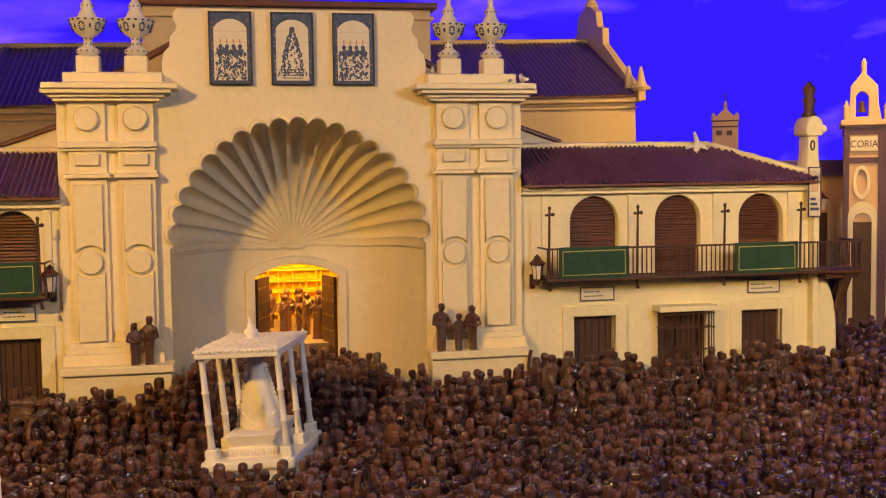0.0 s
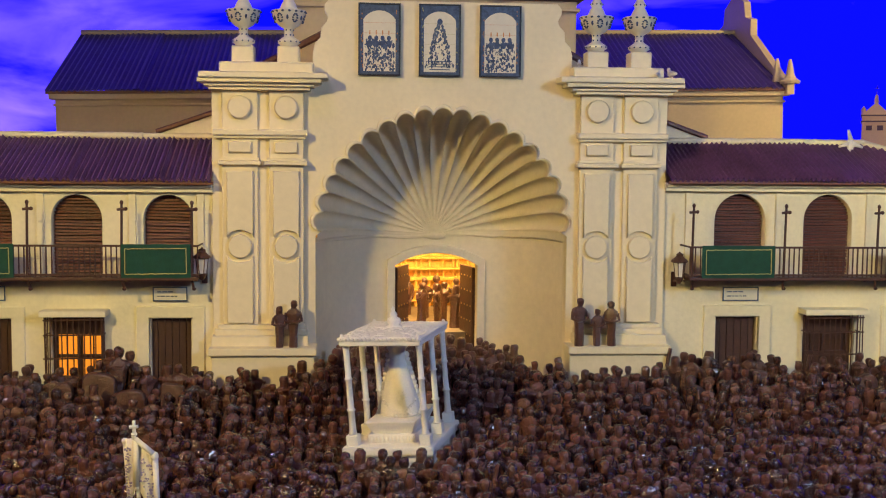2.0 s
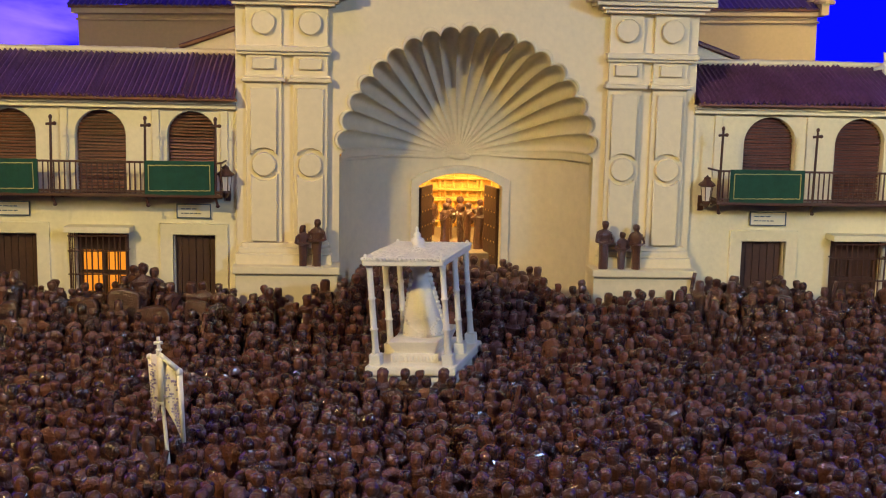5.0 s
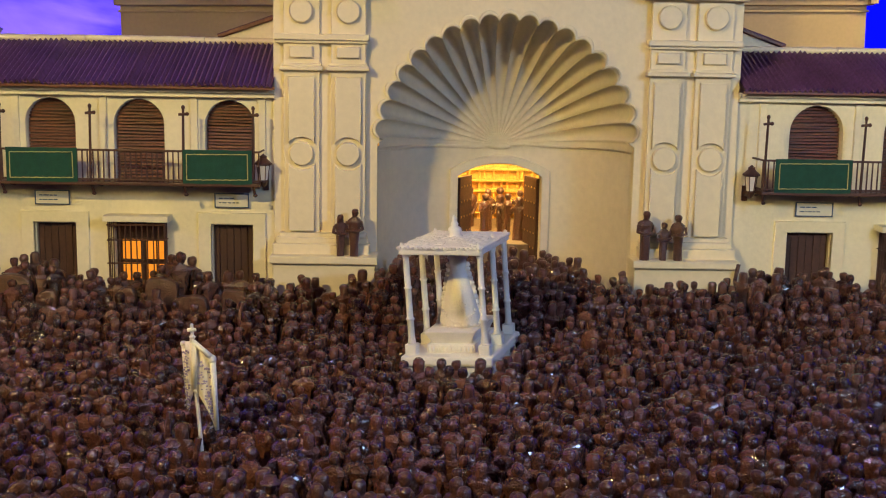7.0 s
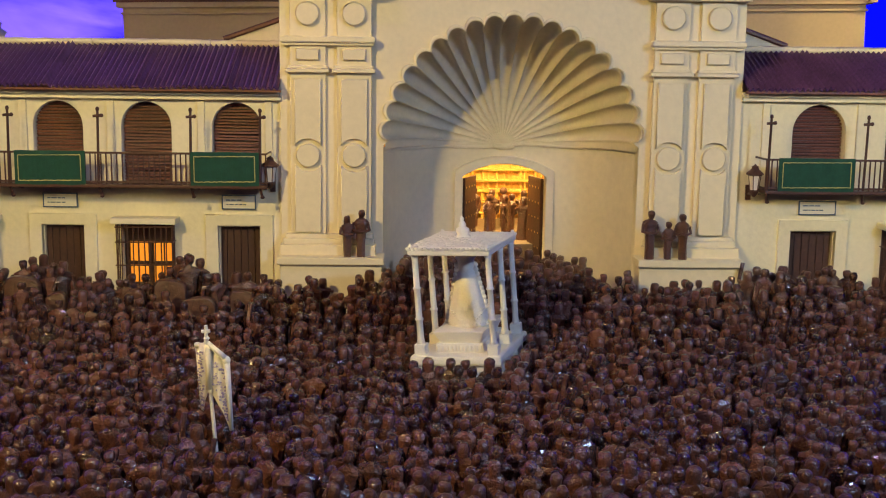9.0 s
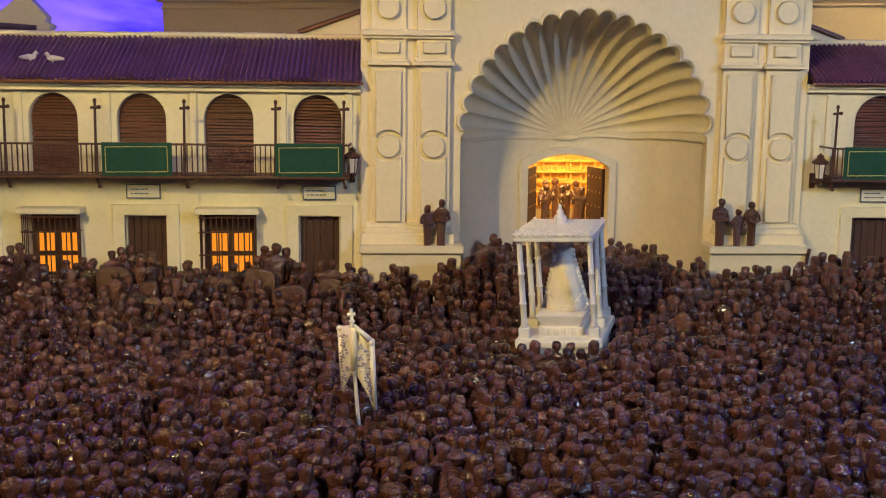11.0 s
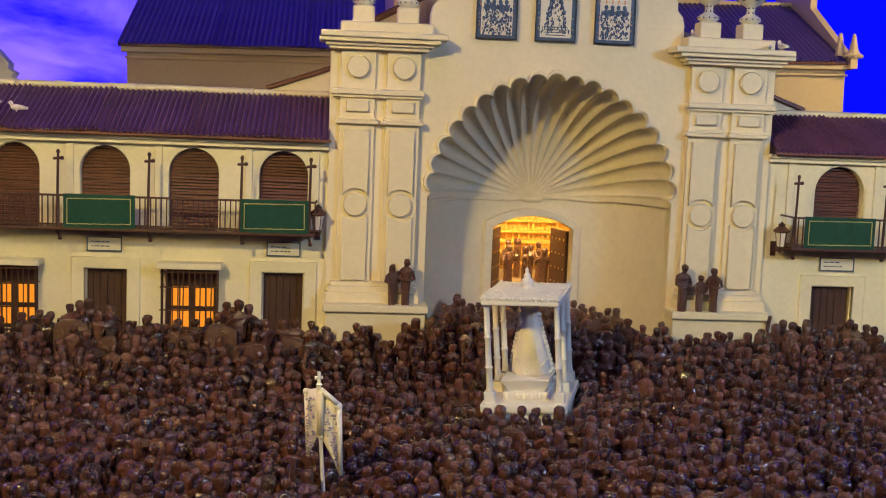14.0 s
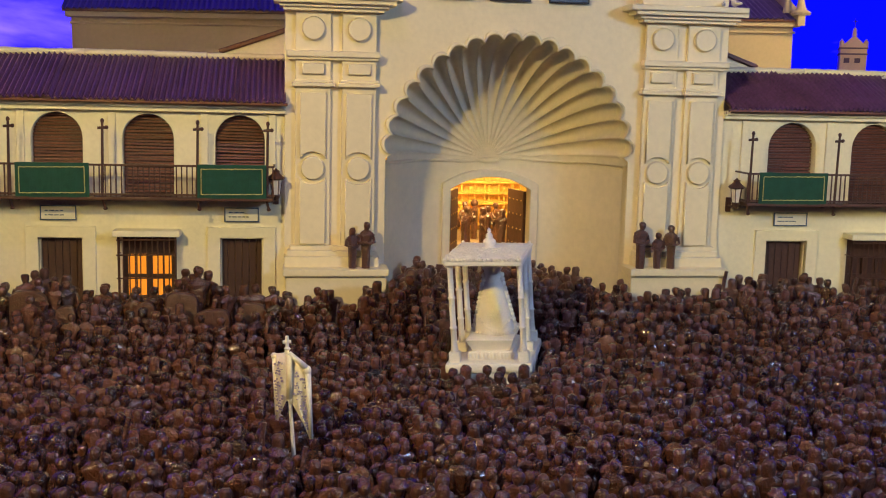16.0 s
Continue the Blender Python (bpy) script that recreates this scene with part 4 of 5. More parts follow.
# yellow gable beyond the wing roof
far = thing("gabled_house", "small yellow gabled house behind the wing roof", "house")
plate("gable_wall", [(-2.25, 0.0), (-1.915, 0.0), (-1.915, 0.935), (-1.905, 0.95), (-1.93, 0.965), (-1.925, 0.985), (-1.995, 1.060), (-2.03, 1.060), (-2.12, 0.99), (-2.25, 0.95)], [], 1.20, 1.28, CREAM, far, bevel=0.003)
part("roof", rod((-2.3, 1.18, 0.955), (-1.96, 1.18, 0.940), 0.016, 0.010, 8), PLUM, far)

# distant chapel
chapel = thing("distant_chapel", "small pale pink chapel with a pediment and cross, far off", "chapel")
CX, CY = 3.505, 4.5
part("wall", box(CX - 0.095, CX + 0.095, CY, CY + 0.3, 0.0, 1.19, 0.004), PEACH, chapel)
plate("pediment", [(CX - 0.10, 1.19), (CX + 0.10, 1.19), (CX, 1.285)], [], CY - 0.01, CY + 0.3, PEACH, chapel, bevel=0.003)
part("string_course", box(CX - 0.102, CX + 0.102, CY - 0.012, CY + 0.3, 1.140, 1.150), PLUM, chapel)
part("string_course", box(CX - 0.102, CX + 0.102, CY - 0.012, CY + 0.3, 1.183, 1.193), PLUM, chapel)
for x in (-0.045, 0.03):
    part("window", box(CX + x - 0.02, CX + x + 0.02, CY - 0.008, CY + 0.01, 1.08, 1.115), PLUM, chapel)
for x in (-0.085, 0.085):
    part("pinnacle", lathe([(0.018, 0), (0.018, 0.04), (0.010, 0.05), (0.002, 0.062)], (CX + x, CY + 0.03, 1.195), 8), PEACH, chapel)
part("finial", lathe([(0.018, 0), (0.012, 0.05), (0.003, 0.06)], (CX, CY + 0.02, 1.28), 8), PEACH, chapel)
cr = part("cross", rod((CX, CY + 0.02, 1.335), (CX, CY + 0.02, 1.405), 0.003, None, 6), IRON, chapel)
part("cross_arm", rod((CX - 0.016, CY + 0.02, 1.385), (CX + 0.016, CY + 0.02, 1.385), 0.003, None, 6), IRON, cr)

chapel.matrix_basis = Matrix.Translation((CX, CY, 0)) @ Matrix.Rotation(radians(-25), 4, "Z") @ Matrix.Translation((-CX, -CY, 0))

# bell tower house at the corner of the square
tower = thing("bell_tower_house", "peach and plum tower house with a bell arch", "tower")
TX, TY = 2.585, 1.2
part("wall", box(TX - 0.10, TX + 0.35, TY, TY + 0.5, 0.0, 1.00, 0.004), PEACH, tower)
part("plum_band", box(TX - 0.105, TX + 0.355, TY - 0.008, TY + 0.5, 0.955, 0.990), PLUM, tower)
part("plum_band", box(TX - 0.105, TX + 0.355, TY - 0.008, TY + 0.5, 0.83, 0.855), PLUM, tower)
part("corner_strip", box(TX - 0.106, TX - 0.080, TY - 0.010, TY + 0.03, 0.0, 0.99), PLUM, tower)
part("corner_strip", box(TX + 0.06, TX + 0.10, TY - 0.010, TY + 0.02, 0.0, 0.99), PLUM, tower)
part("platform", box(TX - 0.122, TX + 0.37, TY - 0.025, TY + 0.5, 0.995, 1.020, 0.004), PEACH, tower)
plate("bell_wall", [(TX - 0.085, 1.02), (TX + 0.075, 1.02), (TX + 0.06, 1.09), (TX + 0.055, 1.17), (TX - 0.015, 1.235), (TX - 0.075, 1.17), (TX - 0.08, 1.09)], [arched(TX - 0.050, TX + 0.012, 1.035, 1.145)], TY + 0.02, TY + 0.09, PEACH, tower, bevel=0.003)
part("bell", lathe([(0.002, 0.05), (0.012, 0.046), (0.016, 0.02), (0.024, 0.0)], (TX - 0.020, TY + 0.055, 1.055), 12), IRON, tower)
for x in (-0.095, 0.10, 0.28):
    part("pinnacle", lathe([(0.016, 0), (0.016, 0.06), (0.010, 0.066), (0.008, 0.075), (0.002, 0.09)], (TX + x, TY + 0.03, 1.02), 8), PEACH, tower)
part("pinnacle", lathe([(0.014, 0), (0.014, 0.05), (0.003, 0.066)], (TX - 0.012, TY + 0.055, 1.225), 8), PEACH, tower)
board = part("sign_board", box(TX - 0.075, TX + 0.055, TY - 0.012, TY + 0.002, 0.883, 0.945, 0.002), TILE, tower, "framed name board lettered CORIA")
word = bpy.data.curves.new("sign_word", "FONT")
word.body, word.size, word.align_x, word.extrude = "CORIA", 0.044, "CENTER", 0.001
temp = new("sign_word", word)
bpy.context.view_layer.update()
mesh = bpy.data.meshes.new_from_object(temp.evaluated_get(bpy.context.evaluated_depsgraph_get()))
bpy.data.objects.remove(temp)
lettering = mesh_object("lettering", mesh, PLUM, board)
lettering.matrix_basis = pose(TX - 0.010, TY - 0.0135, 0.899, 90)
plate("oval_ring", [(TX - 0.02 + 0.042 * math.cos(t), 0.745 + 0.075 * math.sin(t)) for t in [2 * math.pi * k / 24 for k in range(24)]], [[(TX - 0.02 + 0.026 * math.cos(t), 0.745 + 0.055 * math.sin(t)) for t in [2 * math.pi * k / 24 for k in range(24)]]], TY - 0.014, TY + 0.004, TILE, tower, bevel=0.002)
plate("door_arch", arched(TX - 0.085, TX + 0.055, 0.0, 0.66), [arched(TX - 0.060, TX + 0.030, 0.0005, 0.61)], TY - 0.014, TY + 0.004, TILE, tower, bevel=0.002)
part("door", box(TX - 0.060, TX + 0.030, TY - 0.006, TY + 0.004, 0.0, 0.57), DOORWOOD, tower)
plate("side_arch", arched(TX + 0.12, TX + 0.30, 0.0, 0.80), [arched(TX + 0.15, TX + 0.27, 0.0005, 0.72)], TY - 0.014, TY + 0.004, TILE, tower, bevel=0.002)

tower.matrix_basis = Matrix.Translation((TX - 0.10, TY, 0)) @ Matrix.Rotation(radians(-30), 4, "Z") @ Matrix.Diagonal((0.86, 0.86, 1, 1)) @ Matrix.Translation((0.10 - TX, -TY, 0))

# low arcade house between the wing and the tower
row = thing("arcade_house", "low peach house with a plum roof and arches", "house")
part("wall", box(2.20, 2.86, 1.55, 2.1, 0.0, 0.78, 0.004), PEACH, row)
part("roof", box(2.18, 2.88, 1.50, 2.15, 0.775, 0.85, 0.01), NAVEROOF, row)
for k in range(3):
    plate("arch", arched(2.26 + 0.2 * k, 2.43 + 0.2 * k, 0.25, 0.68), [arched(2.28 + 0.2 * k, 2.41 + 0.2 * k, 0.2505, 0.66)], 1.53, 1.56, TILE, row, bevel=0.002)
    part("door", box(2.285 + 0.2 * k, 2.405 + 0.2 * k, 1.545, 1.555, 0.2, 0.60), DOORWOOD, row)
for k in range(2):
    x = 2.33 + 0.16 * k
    lan = thing("street_lantern", "dark iron lantern on a bracket", "lantern", "street lanterns", at=(x, 1.40, 0.66))
    part("arm", rod((0, 0.14, 0.03), (0, 0, 0.03), 0.006, None, 6), IRON, lan)
    part("glass", lathe([(0.016, -0.04), (0.026, 0.01)], (0, 0, 0), 6), GLASS, lan, "milky glass")
    part("cap", lathe([(0.032, 0.01), (0.012, 0.03), (0.002, 0.045)], (0, 0, 0), 8), IRON, lan)

# ---- the canopied float ----
FX, FY = -0.140, -0.555
fl = thing("processional_float", "white chocolate float with six slim posts and a fringed canopy", "float", at=(FX, FY, 0.0))
part("base", box(-0.097, 0.097, -0.132, 0.134, 0.0, 0.122, 0.006), WHITE, fl)
part("base_step", box(-0.108, 0.108, -0.140, 0.142, 0.121, 0.145, 0.007), WHITE, fl)
canopy = part("canopy", box(-0.096, 0.096, -0.136, 0.136, 0.384, 0.399, 0.005), WHITE, fl, "lace-patterned white canopy")
bm = bmesh.new()
tops = []
for (hx, hy, z) in ((0.097, 0.137, 0.396), (0.090, 0.128, 0.404), (0.040, 0.060, 0.411)):
    tops.append([bm.verts.new((sx * hx, sy * hy, z)) for sx, sy in ((-1, -1), (1, -1), (1, 1), (-1, 1))])
for p, q in zip(tops, tops[1:]):
    for i in range(4):
        bm.faces.new((p[i], p[(i + 1) % 4], q[(i + 1) % 4], q[i]))
bm.faces.new(tops[-1])
part("canopy_top", bm, WHITE, canopy)
bm = bmesh.new()
rng = random.Random(4)
for k in range(320):
    x, y = 0.090 * (2 * rng.random() - 1), 0.128 * (2 * rng.random() - 1)
    e = max(abs(x) / 0.090, abs(y) / 0.128)
    add_ball(bm, (x, y, 0.4105 - 0.0075 * max(0.0, e - 0.4) / 0.6), 0.0034 + 0.003 * rng.random(), (1 + rng.random(), 1 + rng.random(), 0.55), 7, 5)
part("lace_relief", bm, WHITE, canopy, smooth=True)
bm = bmesh.new()
for k in range(20):
    for y in (-0.136, 0.136):
        add_ball(bm, (-0.092 + 0.00968 * k, y, 0.400), 0.0046, (1.1, 0.7, 0.9), 6, 5)
for k in range(30):
    for x in (-0.096, 0.096):
        add_ball(bm, (x, -0.132 + 0.0091 * k, 0.400), 0.0046, (0.7, 1.1, 0.9), 6, 5)
part("fringe", bm, WHITE, canopy, smooth=True)
part("finial", lathe([(0.017, 0.406), (0.019, 0.412), (0.013, 0.417), (0.0165, 0.424), (0.0155, 0.431), (0.008, 0.436), (0.0095, 0.441), (0.007, 0.446), (0.0035, 0.450), (0.0055, 0.455), (0.001, 0.462)], (0.0, -0.005, 0.0), 14), WHITE, canopy, smooth=True)
for sx in (-1, 1):
    for sy in (-1, 1):
        part("corner_knob", lathe([(0.005, 0.396), (0.0065, 0.402), (0.003, 0.411)], (sx * 0.089, sy * 0.126, 0), 8), WHITE, canopy, smooth=True)
POST = [(0.0098, 0.168), (0.0088, 0.178), (0.0078, 0.184), (0.0074, 0.226), (0.0098, 0.228), (0.0098, 0.231), (0.0074, 0.233), (0.0070, 0.300), (0.0092, 0.302), (0.0092, 0.305), (0.0070, 0.307), (0.0070, 0.372), (0.0092, 0.386)]
for sx in (-1, 1):
    for y in (-0.114, 0.0, 0.114):
        post = part("post", lathe(POST, (sx * 0.086, y, 0), 12), WHITE, fl, smooth=True)
        part("post_block", box(sx * 0.086 - 0.0135, sx * 0.086 + 0.0135, y - 0.0135, y + 0.0135, 0.1440, 0.1705, 0.003), WHITE, post)
part("dais", box(-0.057, 0.057, -0.100, 0.090, 0.144, 0.166, 0.004), WHITE, fl, "stepped white dais")
bm = box(-0.060, 0.060, -0.104, 0.094, 0.1655, 0.197, 0.003)
for v in bm.verts:
    if v.co.z < 0.18:
        v.co.x, v.co.y = v.co.x * 0.80, v.co.y * 0.86
part("dais", bm, WHITE, fl)
for k in range(12):
    part("dais_relief", add_ball(bmesh.new(), (-0.050 + 0.0091 * k, -0.101, 0.155), 0.0055, (0.8, 0.45, 1.5), 6, 5), WHITE, fl, smooth=True)

# the hand-built float is skewed in plan and leans a little
for ob in fl.children_recursive:
    for v in ob.data.vertices:
        v.co.x += 0.32 * v.co.y - 0.085 * (v.co.z - 0.15)

# robed statue on the float
bm = lathe([(0.056, 0.0), (0.055, 0.012), (0.050, 0.040), (0.042, 0.072), (0.034, 0.104), (0.027, 0.132), (0.021, 0.150), (0.024, 0.160), (0.022, 0.172), (0.028, 0.180), (0.024, 0.190), (0.010, 0.198)], (0, 0, 0), 28, [0.02, 0.03, 0.03, 0.03, 0.03, 0.02, 0, 0, 0, 0.03, 0.03, 0, 9])
for s in (-1, 1):
    for k in range(13):
        z = 0.010 + 0.0125 * k
        r = 0.056 - 0.035 * min(1.0, z / 0.150)
        add_ball(bm, (s * (r + 0.003), -0.004, z), 0.0088, (0.9, 0.8, 0.9), 8, 6)
        add_ball(bm, (s * (r - 0.009), -0.5 * r, z), 0.0022, (1, 1, 1), 5, 4)
for k in range(13):
    a = 2 * math.pi * k / 13
    add_rod(bm, (0, -0.049, 0.052), (0.021 * math.cos(a), -0.050 + 0.005 * math.sin(a), 0.052 + 0.021 * math.sin(a)), 0.0022, 0.0010, 5)
add_ball(bm, (0, -0.050, 0.052), 0.008, (1, 0.5, 1.2), 10, 7)
for k in range(17):
    t = -1 + 2 * k / 16
    add_ball(bm, (0.042 * t, -0.052 + 0.020 * t * t, 0.014 + 0.030 * t * t), 0.0062 - 0.0025 * abs(t), (1.2, 0.7, 0.9), 7, 5)
for k in range(11):
    t = -1 + 2 * k / 10
    add_ball(bm, (0.050 * t, -0.055 + 0.030 * t * t, 0.006), 0.0050, (1.1, 0.7, 1.0), 6, 5)
statue = part("robed_statue", bm, WHITE, smooth=True)
statue.matrix_basis = pose(FX - 0.006, FY - 0.012, 0.1965, 0, -4, -6) @ Matrix.Diagonal((0.93, 0.93, 0.92, 1))
tagged(statue, "white conical robed statue with ruffled edges on the float", "statue")

# ---- the white standard ----
flag = thing("standard", "white patterned swallow-tailed standard on a cross-topped pole", "flag", at=(-0.672, -1.180, 0.0))
part("pole", rod((0.020, 0, 0.0), (-0.002, 0, 0.300), 0.0042, 0.0034, 8), WHITE, flag)
cross = part("cross", rod((0, 0, 0.296), (-0.001, 0, 0.328), 0.0036, 0.0032, 8), WHITE, flag)
part("cross_arm", rod((-0.009, 0, 0.316), (0.007, 0, 0.317), 0.0034, None, 8), WHITE, cross)
part("cross_ring", lathe([(0.004, 0.300), (0.0065, 0.303), (0.004, 0.306)], (0, 0, 0), 8), WHITE, cross)


def tail(points, side, name):
    """One hanging half of the cloth: rows of (inner x, outer x, y inner, y outer, z inner, z outer)."""
    bm = bmesh.new()
    front, back = [], []
    for r, (xi, xo, yi, yo, zi, zo) in enumerate(points):
        fr, bk = [], []
        for k in range(9):
            t = k / 8
            x, y, z = xi + (xo - xi) * t, yi + (yo - yi) * t, zi + (zo - zi) * t
            y += 0.004 * math.sin(t * 7 + r * 0.6)
            fr.append(bm.verts.new((x, y, z)))
            bk.append(bm.verts.new((x, y + 0.004, z)))
        front.append(fr)
        back.append(bk)
    for a, b, c, d in zip(front, front[1:], back, back[1:]):
        for k in range(8):
            bm.faces.new((a[k], a[k + 1], b[k + 1], b[k]))
            bm.faces.new((c[k], d[k], d[k + 1], c[k + 1]))
        bm.faces.new((a[0], b[0], d[0], c[0]))
        bm.faces.new((a[8], c[8], d[8], b[8]))
    bm.faces.new(front[0] + back[0][::-1])
    bm.faces.new(front[-1][::-1] + back[-1])
    return part(name, bm, WHITE, flag, smooth=True)


tail([(0.002, -0.026, -0.002, 0.043, 0.294, 0.284), (0.0015, -0.027, -0.002, 0.045, 0.262, 0.262), (0.002, -0.026, -0.001, 0.046, 0.225, 0.228), (0.000, -0.024, 0.004, 0.047, 0.200, 0.200), (-0.011, -0.022, 0.024, 0.048, 0.172, 0.174), (-0.017, -0.020, 0.040, 0.048, 0.148, 0.150)], -1, "cloth")
tail([(0.002, 0.038, -0.004, -0.006, 0.298, 0.268), (0.003, 0.041, -0.005, -0.007, 0.262, 0.246), (0.004, 0.042, -0.006, -0.008, 0.222, 0.212), (0.009, 0.043, -0.008, -0.009, 0.196, 0.182), (0.031, 0.045, -0.009, -0.010, 0.156, 0.150), (0.042, 0.047, -0.010, -0.010, 0.130, 0.126)], 1, "cloth")
edge = rod((0.039, -0.010, 0.262), (0.046, -0.014, 0.128), 0.0058, 0.0040, 10)
add_ball(edge, (0.038, -0.010, 0.263), 0.0080, (1, 0.9, 1.1), 10, 7)
add_rod(edge, (0.003, -0.008, 0.296), (0.036, -0.011, 0.268), 0.0050, 0.0055, 8)
part("cloth_edge", edge, WHITE, flag, "thick rounded white hem", smooth=True)
part("cloth_edge", add_ball(rod((-0.026, 0.040, 0.280), (-0.020, 0.046, 0.150), 0.0040, 0.0026, 8), (-0.026, 0.040, 0.280), 0.0060, (1, 1, 1), 8, 6), WHITE, flag, smooth=True)
# cream on this fold paints the warm lamplight on white cloth
part("cloth_fold", add_rod(rod((0.003, -0.007, 0.292), (0.004, -0.008, 0.205), 0.0066, 0.0058, 8), (0.004, -0.008, 0.206), (0.007, -0.006, 0.196), 0.0058, 0.002, 8), CREAM, flag, "white fold beside the pole, coloured cream for warm lamplight", smooth=True)
LILAC = material("lilac_print", (0.30, 0.26, 0.40), 0.6, 0.3, 60, 300, 0.1)
bm = bmesh.new()
rng = random.Random(8)
for k in range(20):
    u = (k + 0.5) / 20
    z = 0.258 - 0.115 * u
    low, high = 0.013 + 0.026 * max(0.0, u - 0.4) / 0.6, 0.034 + 0.006 * u
    for c in range(3):
        x = low + (high - low) * rng.random()
        add_ball(bm, (x, -0.0112 - 0.003 * u, z + 0.003 * rng.random()), 0.0016, (0.8 + 1.4 * rng.random(), 0.5, 0.6 + 1.2 * rng.random()), 6, 4)
        t = 0.25 + 0.6 * rng.random()
        zz = 0.274 - 0.115 * u
        add_ball(bm, (-0.027 * t - 0.002, 0.045 * t - 0.0045, zz), 0.0016, (1.0 + rng.random(), 0.8, 0.6 + 1.2 * rng.random()), 6, 4)
tagged(part("cloth_print", bm, LILAC, flag, "lilac printed flowers"), kind="stuff")

# ---- figurines ----


def figure_mesh(seed, height=0.146):
    """A plain moulded figure: robe or legs, chest, folded or hanging arms, neck and a round head."""
    rng = random.Random(seed)
    verts, faces = [], []

    def loft(rings, sides, square=1.0):
        base = len(verts)
        for cx, cy, cz, rx, ry in rings:
            for i in range(sides):
                a = 2 * math.pi * (i + 0.5) / sides
                c, d = math.cos(a), math.sin(a)
                verts.append((cx + rx * math.copysign(abs(c) ** square, c), cy + ry * math.copysign(abs(d) ** square, d), cz))
        for r in range(len(rings) - 1):
            for i in range(sides):
                j = (i + 1) % sides
                faces.append((base + r * sides + i, base + r * sides + j, base + (r + 1) * sides + j, base + (r + 1) * sides + i))
        faces.append(tuple(base + (len(rings) - 1) * sides + i for i in range(sides)))

    def limb(path, r):
        base = len(verts)
        for k, p in enumerate(path):
            d = Vector(path[min(k + 1, len(path) - 1)]) - Vector(path[max(k - 1, 0)])
            q = d.to_track_quat("Z", "Y").to_matrix()
            for i in range(5):
                a = 2 * math.pi * i / 5
                verts.append(tuple(Vector(p) + q @ Vector((r * math.cos(a), r * math.sin(a), 0))))
        for k in range(len(path) - 1):
            for i in range(5):
                j = (i + 1) % 5
                faces.append((base + k * 5 + i, base + k * 5 + j, base + (k + 1) * 5 + j, base + (k + 1) * 5 + i))
        faces.append(tuple(base + i for i in range(5))[::-1])
        faces.append(tuple(base + (len(path) - 1) * 5 + i for i in range(5)))

    skirt = seed % 3 == 0
    s = height / 0.146
    w = 0.92 + 0.20 * rng.random()
    lean = 0.004 * (rng.random() - 0.5)
    slope = 0.004 * rng.random()
    body = [(0, 0, 0.0, 0.019 if skirt else 0.013, 0.015 if skirt else 0.010), (0, 0, 0.040, 0.0160 if skirt else 0.0135, 0.0115), (0, 0, 0.066, 0.0150, 0.0110),
            (lean, 0, 0.090, 0.0180 * w, 0.0115), (lean, 0, 0.105 - slope, 0.0232 * w, 0.0122), (lean, 0, 0.1110 - slope / 2, 0.0212 * w, 0.0105), (lean, 0, 0.1155, 0.0125, 0.0088), (lean, -0.001, 0.1180, 0.0072, 0.0068), (lean, -0.0015, 0.121, 0.0062, 0.0062)]
    loft([(x * s, y * s, z * s, a * s, b * s) for x, y, z, a, b in body], 8, 0.7)
    hr = 0.0104 + 0.0014 * rng.random()
    hx, hy, hz = lean * 1.5 + 0.003 * (rng.random() - 0.5), -0.0025, 0.1290 + 0.003 * rng.random()
    nod = 0.003 * (rng.random() - 0.3)
    head = [(hx, hy - nod * k / 6, hz + hr * 1.16 * math.sin(radians(e)), hr * f, hr * f * 1.10) for k, (e, f) in enumerate(((-74, 0.40), (-46, 0.70), (-15, 0.93), (14, 1.0), (42, 0.86), (64, 0.56), (84, 0.16)))]
    headstart = len(faces)
    loft([(x * s, y * s, z * s, a * s, b * s) for x, y, z, a, b in head], 9, 0.9)
    kind = seed % 7 if seed != 11 else 0
    if kind in (2, 5):    # hair or a shawl behind the head
        loft([(x * s, (y + 0.004) * s, z * s, a * s, b * s) for x, y, z, a, b in ((hx, hy, hz - 0.020, 0.013, 0.008), (hx, hy, hz - 0.006, 0.0125, 0.0100), (hx, hy, hz + 0.006, 0.0122, 0.0105), (hx, hy, hz + 0.0125, 0.008, 0.007))], 8)
    if kind == 4 and seed == 4:         # a round-brimmed hat
        loft([(x * s, y * s, z * s, a * s, b * s) for x, y, z, a, b in ((hx, hy, hz + 0.006, 0.017, 0.017), (hx, hy, hz + 0.009, 0.0165, 0.0165), (hx, hy, hz + 0.0095, 0.0125, 0.0125), (hx, hy, hz + 0.0185, 0.0115, 0.0115))], 10)
    if kind == 6:         # a bun
        loft([(hx * s, (hy + 0.012) * s, (hz + dz) * s, a * s, a * s) for dz, a in ((-0.004, 0.003), (0.0, 0.006), (0.005, 0.006), (0.009, 0.003))], 6)
    headend = len(faces)
    pose_kind = (seed * 5 + 1) % 6
    for side in (-1, 1):
        sh = (side * 0.0215 * w, 0.0, 0.104)
        if pose_kind in (0, 3):
            path = [sh, (side * 0.0255, -0.003, 0.083), (side * 0.012, -0.0155, 0.078), (-side * 0.004, -0.0165, 0.081)]
        elif pose_kind == 1 and side > 0 and seed == 12:
            path = [sh, (side * 0.030, -0.010, 0.112), (side * 0.032, -0.018, 0.134), (side * 0.028, -0.022, 0.158)]
        elif pose_kind == 4:
            path = [sh, (side * 0.027, -0.006, 0.085), (side * 0.023, -0.020, 0.092), (side * 0.012, -0.026, 0.106)]
        else:
            path = [sh, (side * 0.0260, 0.001, 0.083), (side * 0.0235, -0.006, 0.064), (side * 0.020, -0.009, 0.054)]
        limb([tuple(c * s for c in p) for p in path], 0.0054 * s)
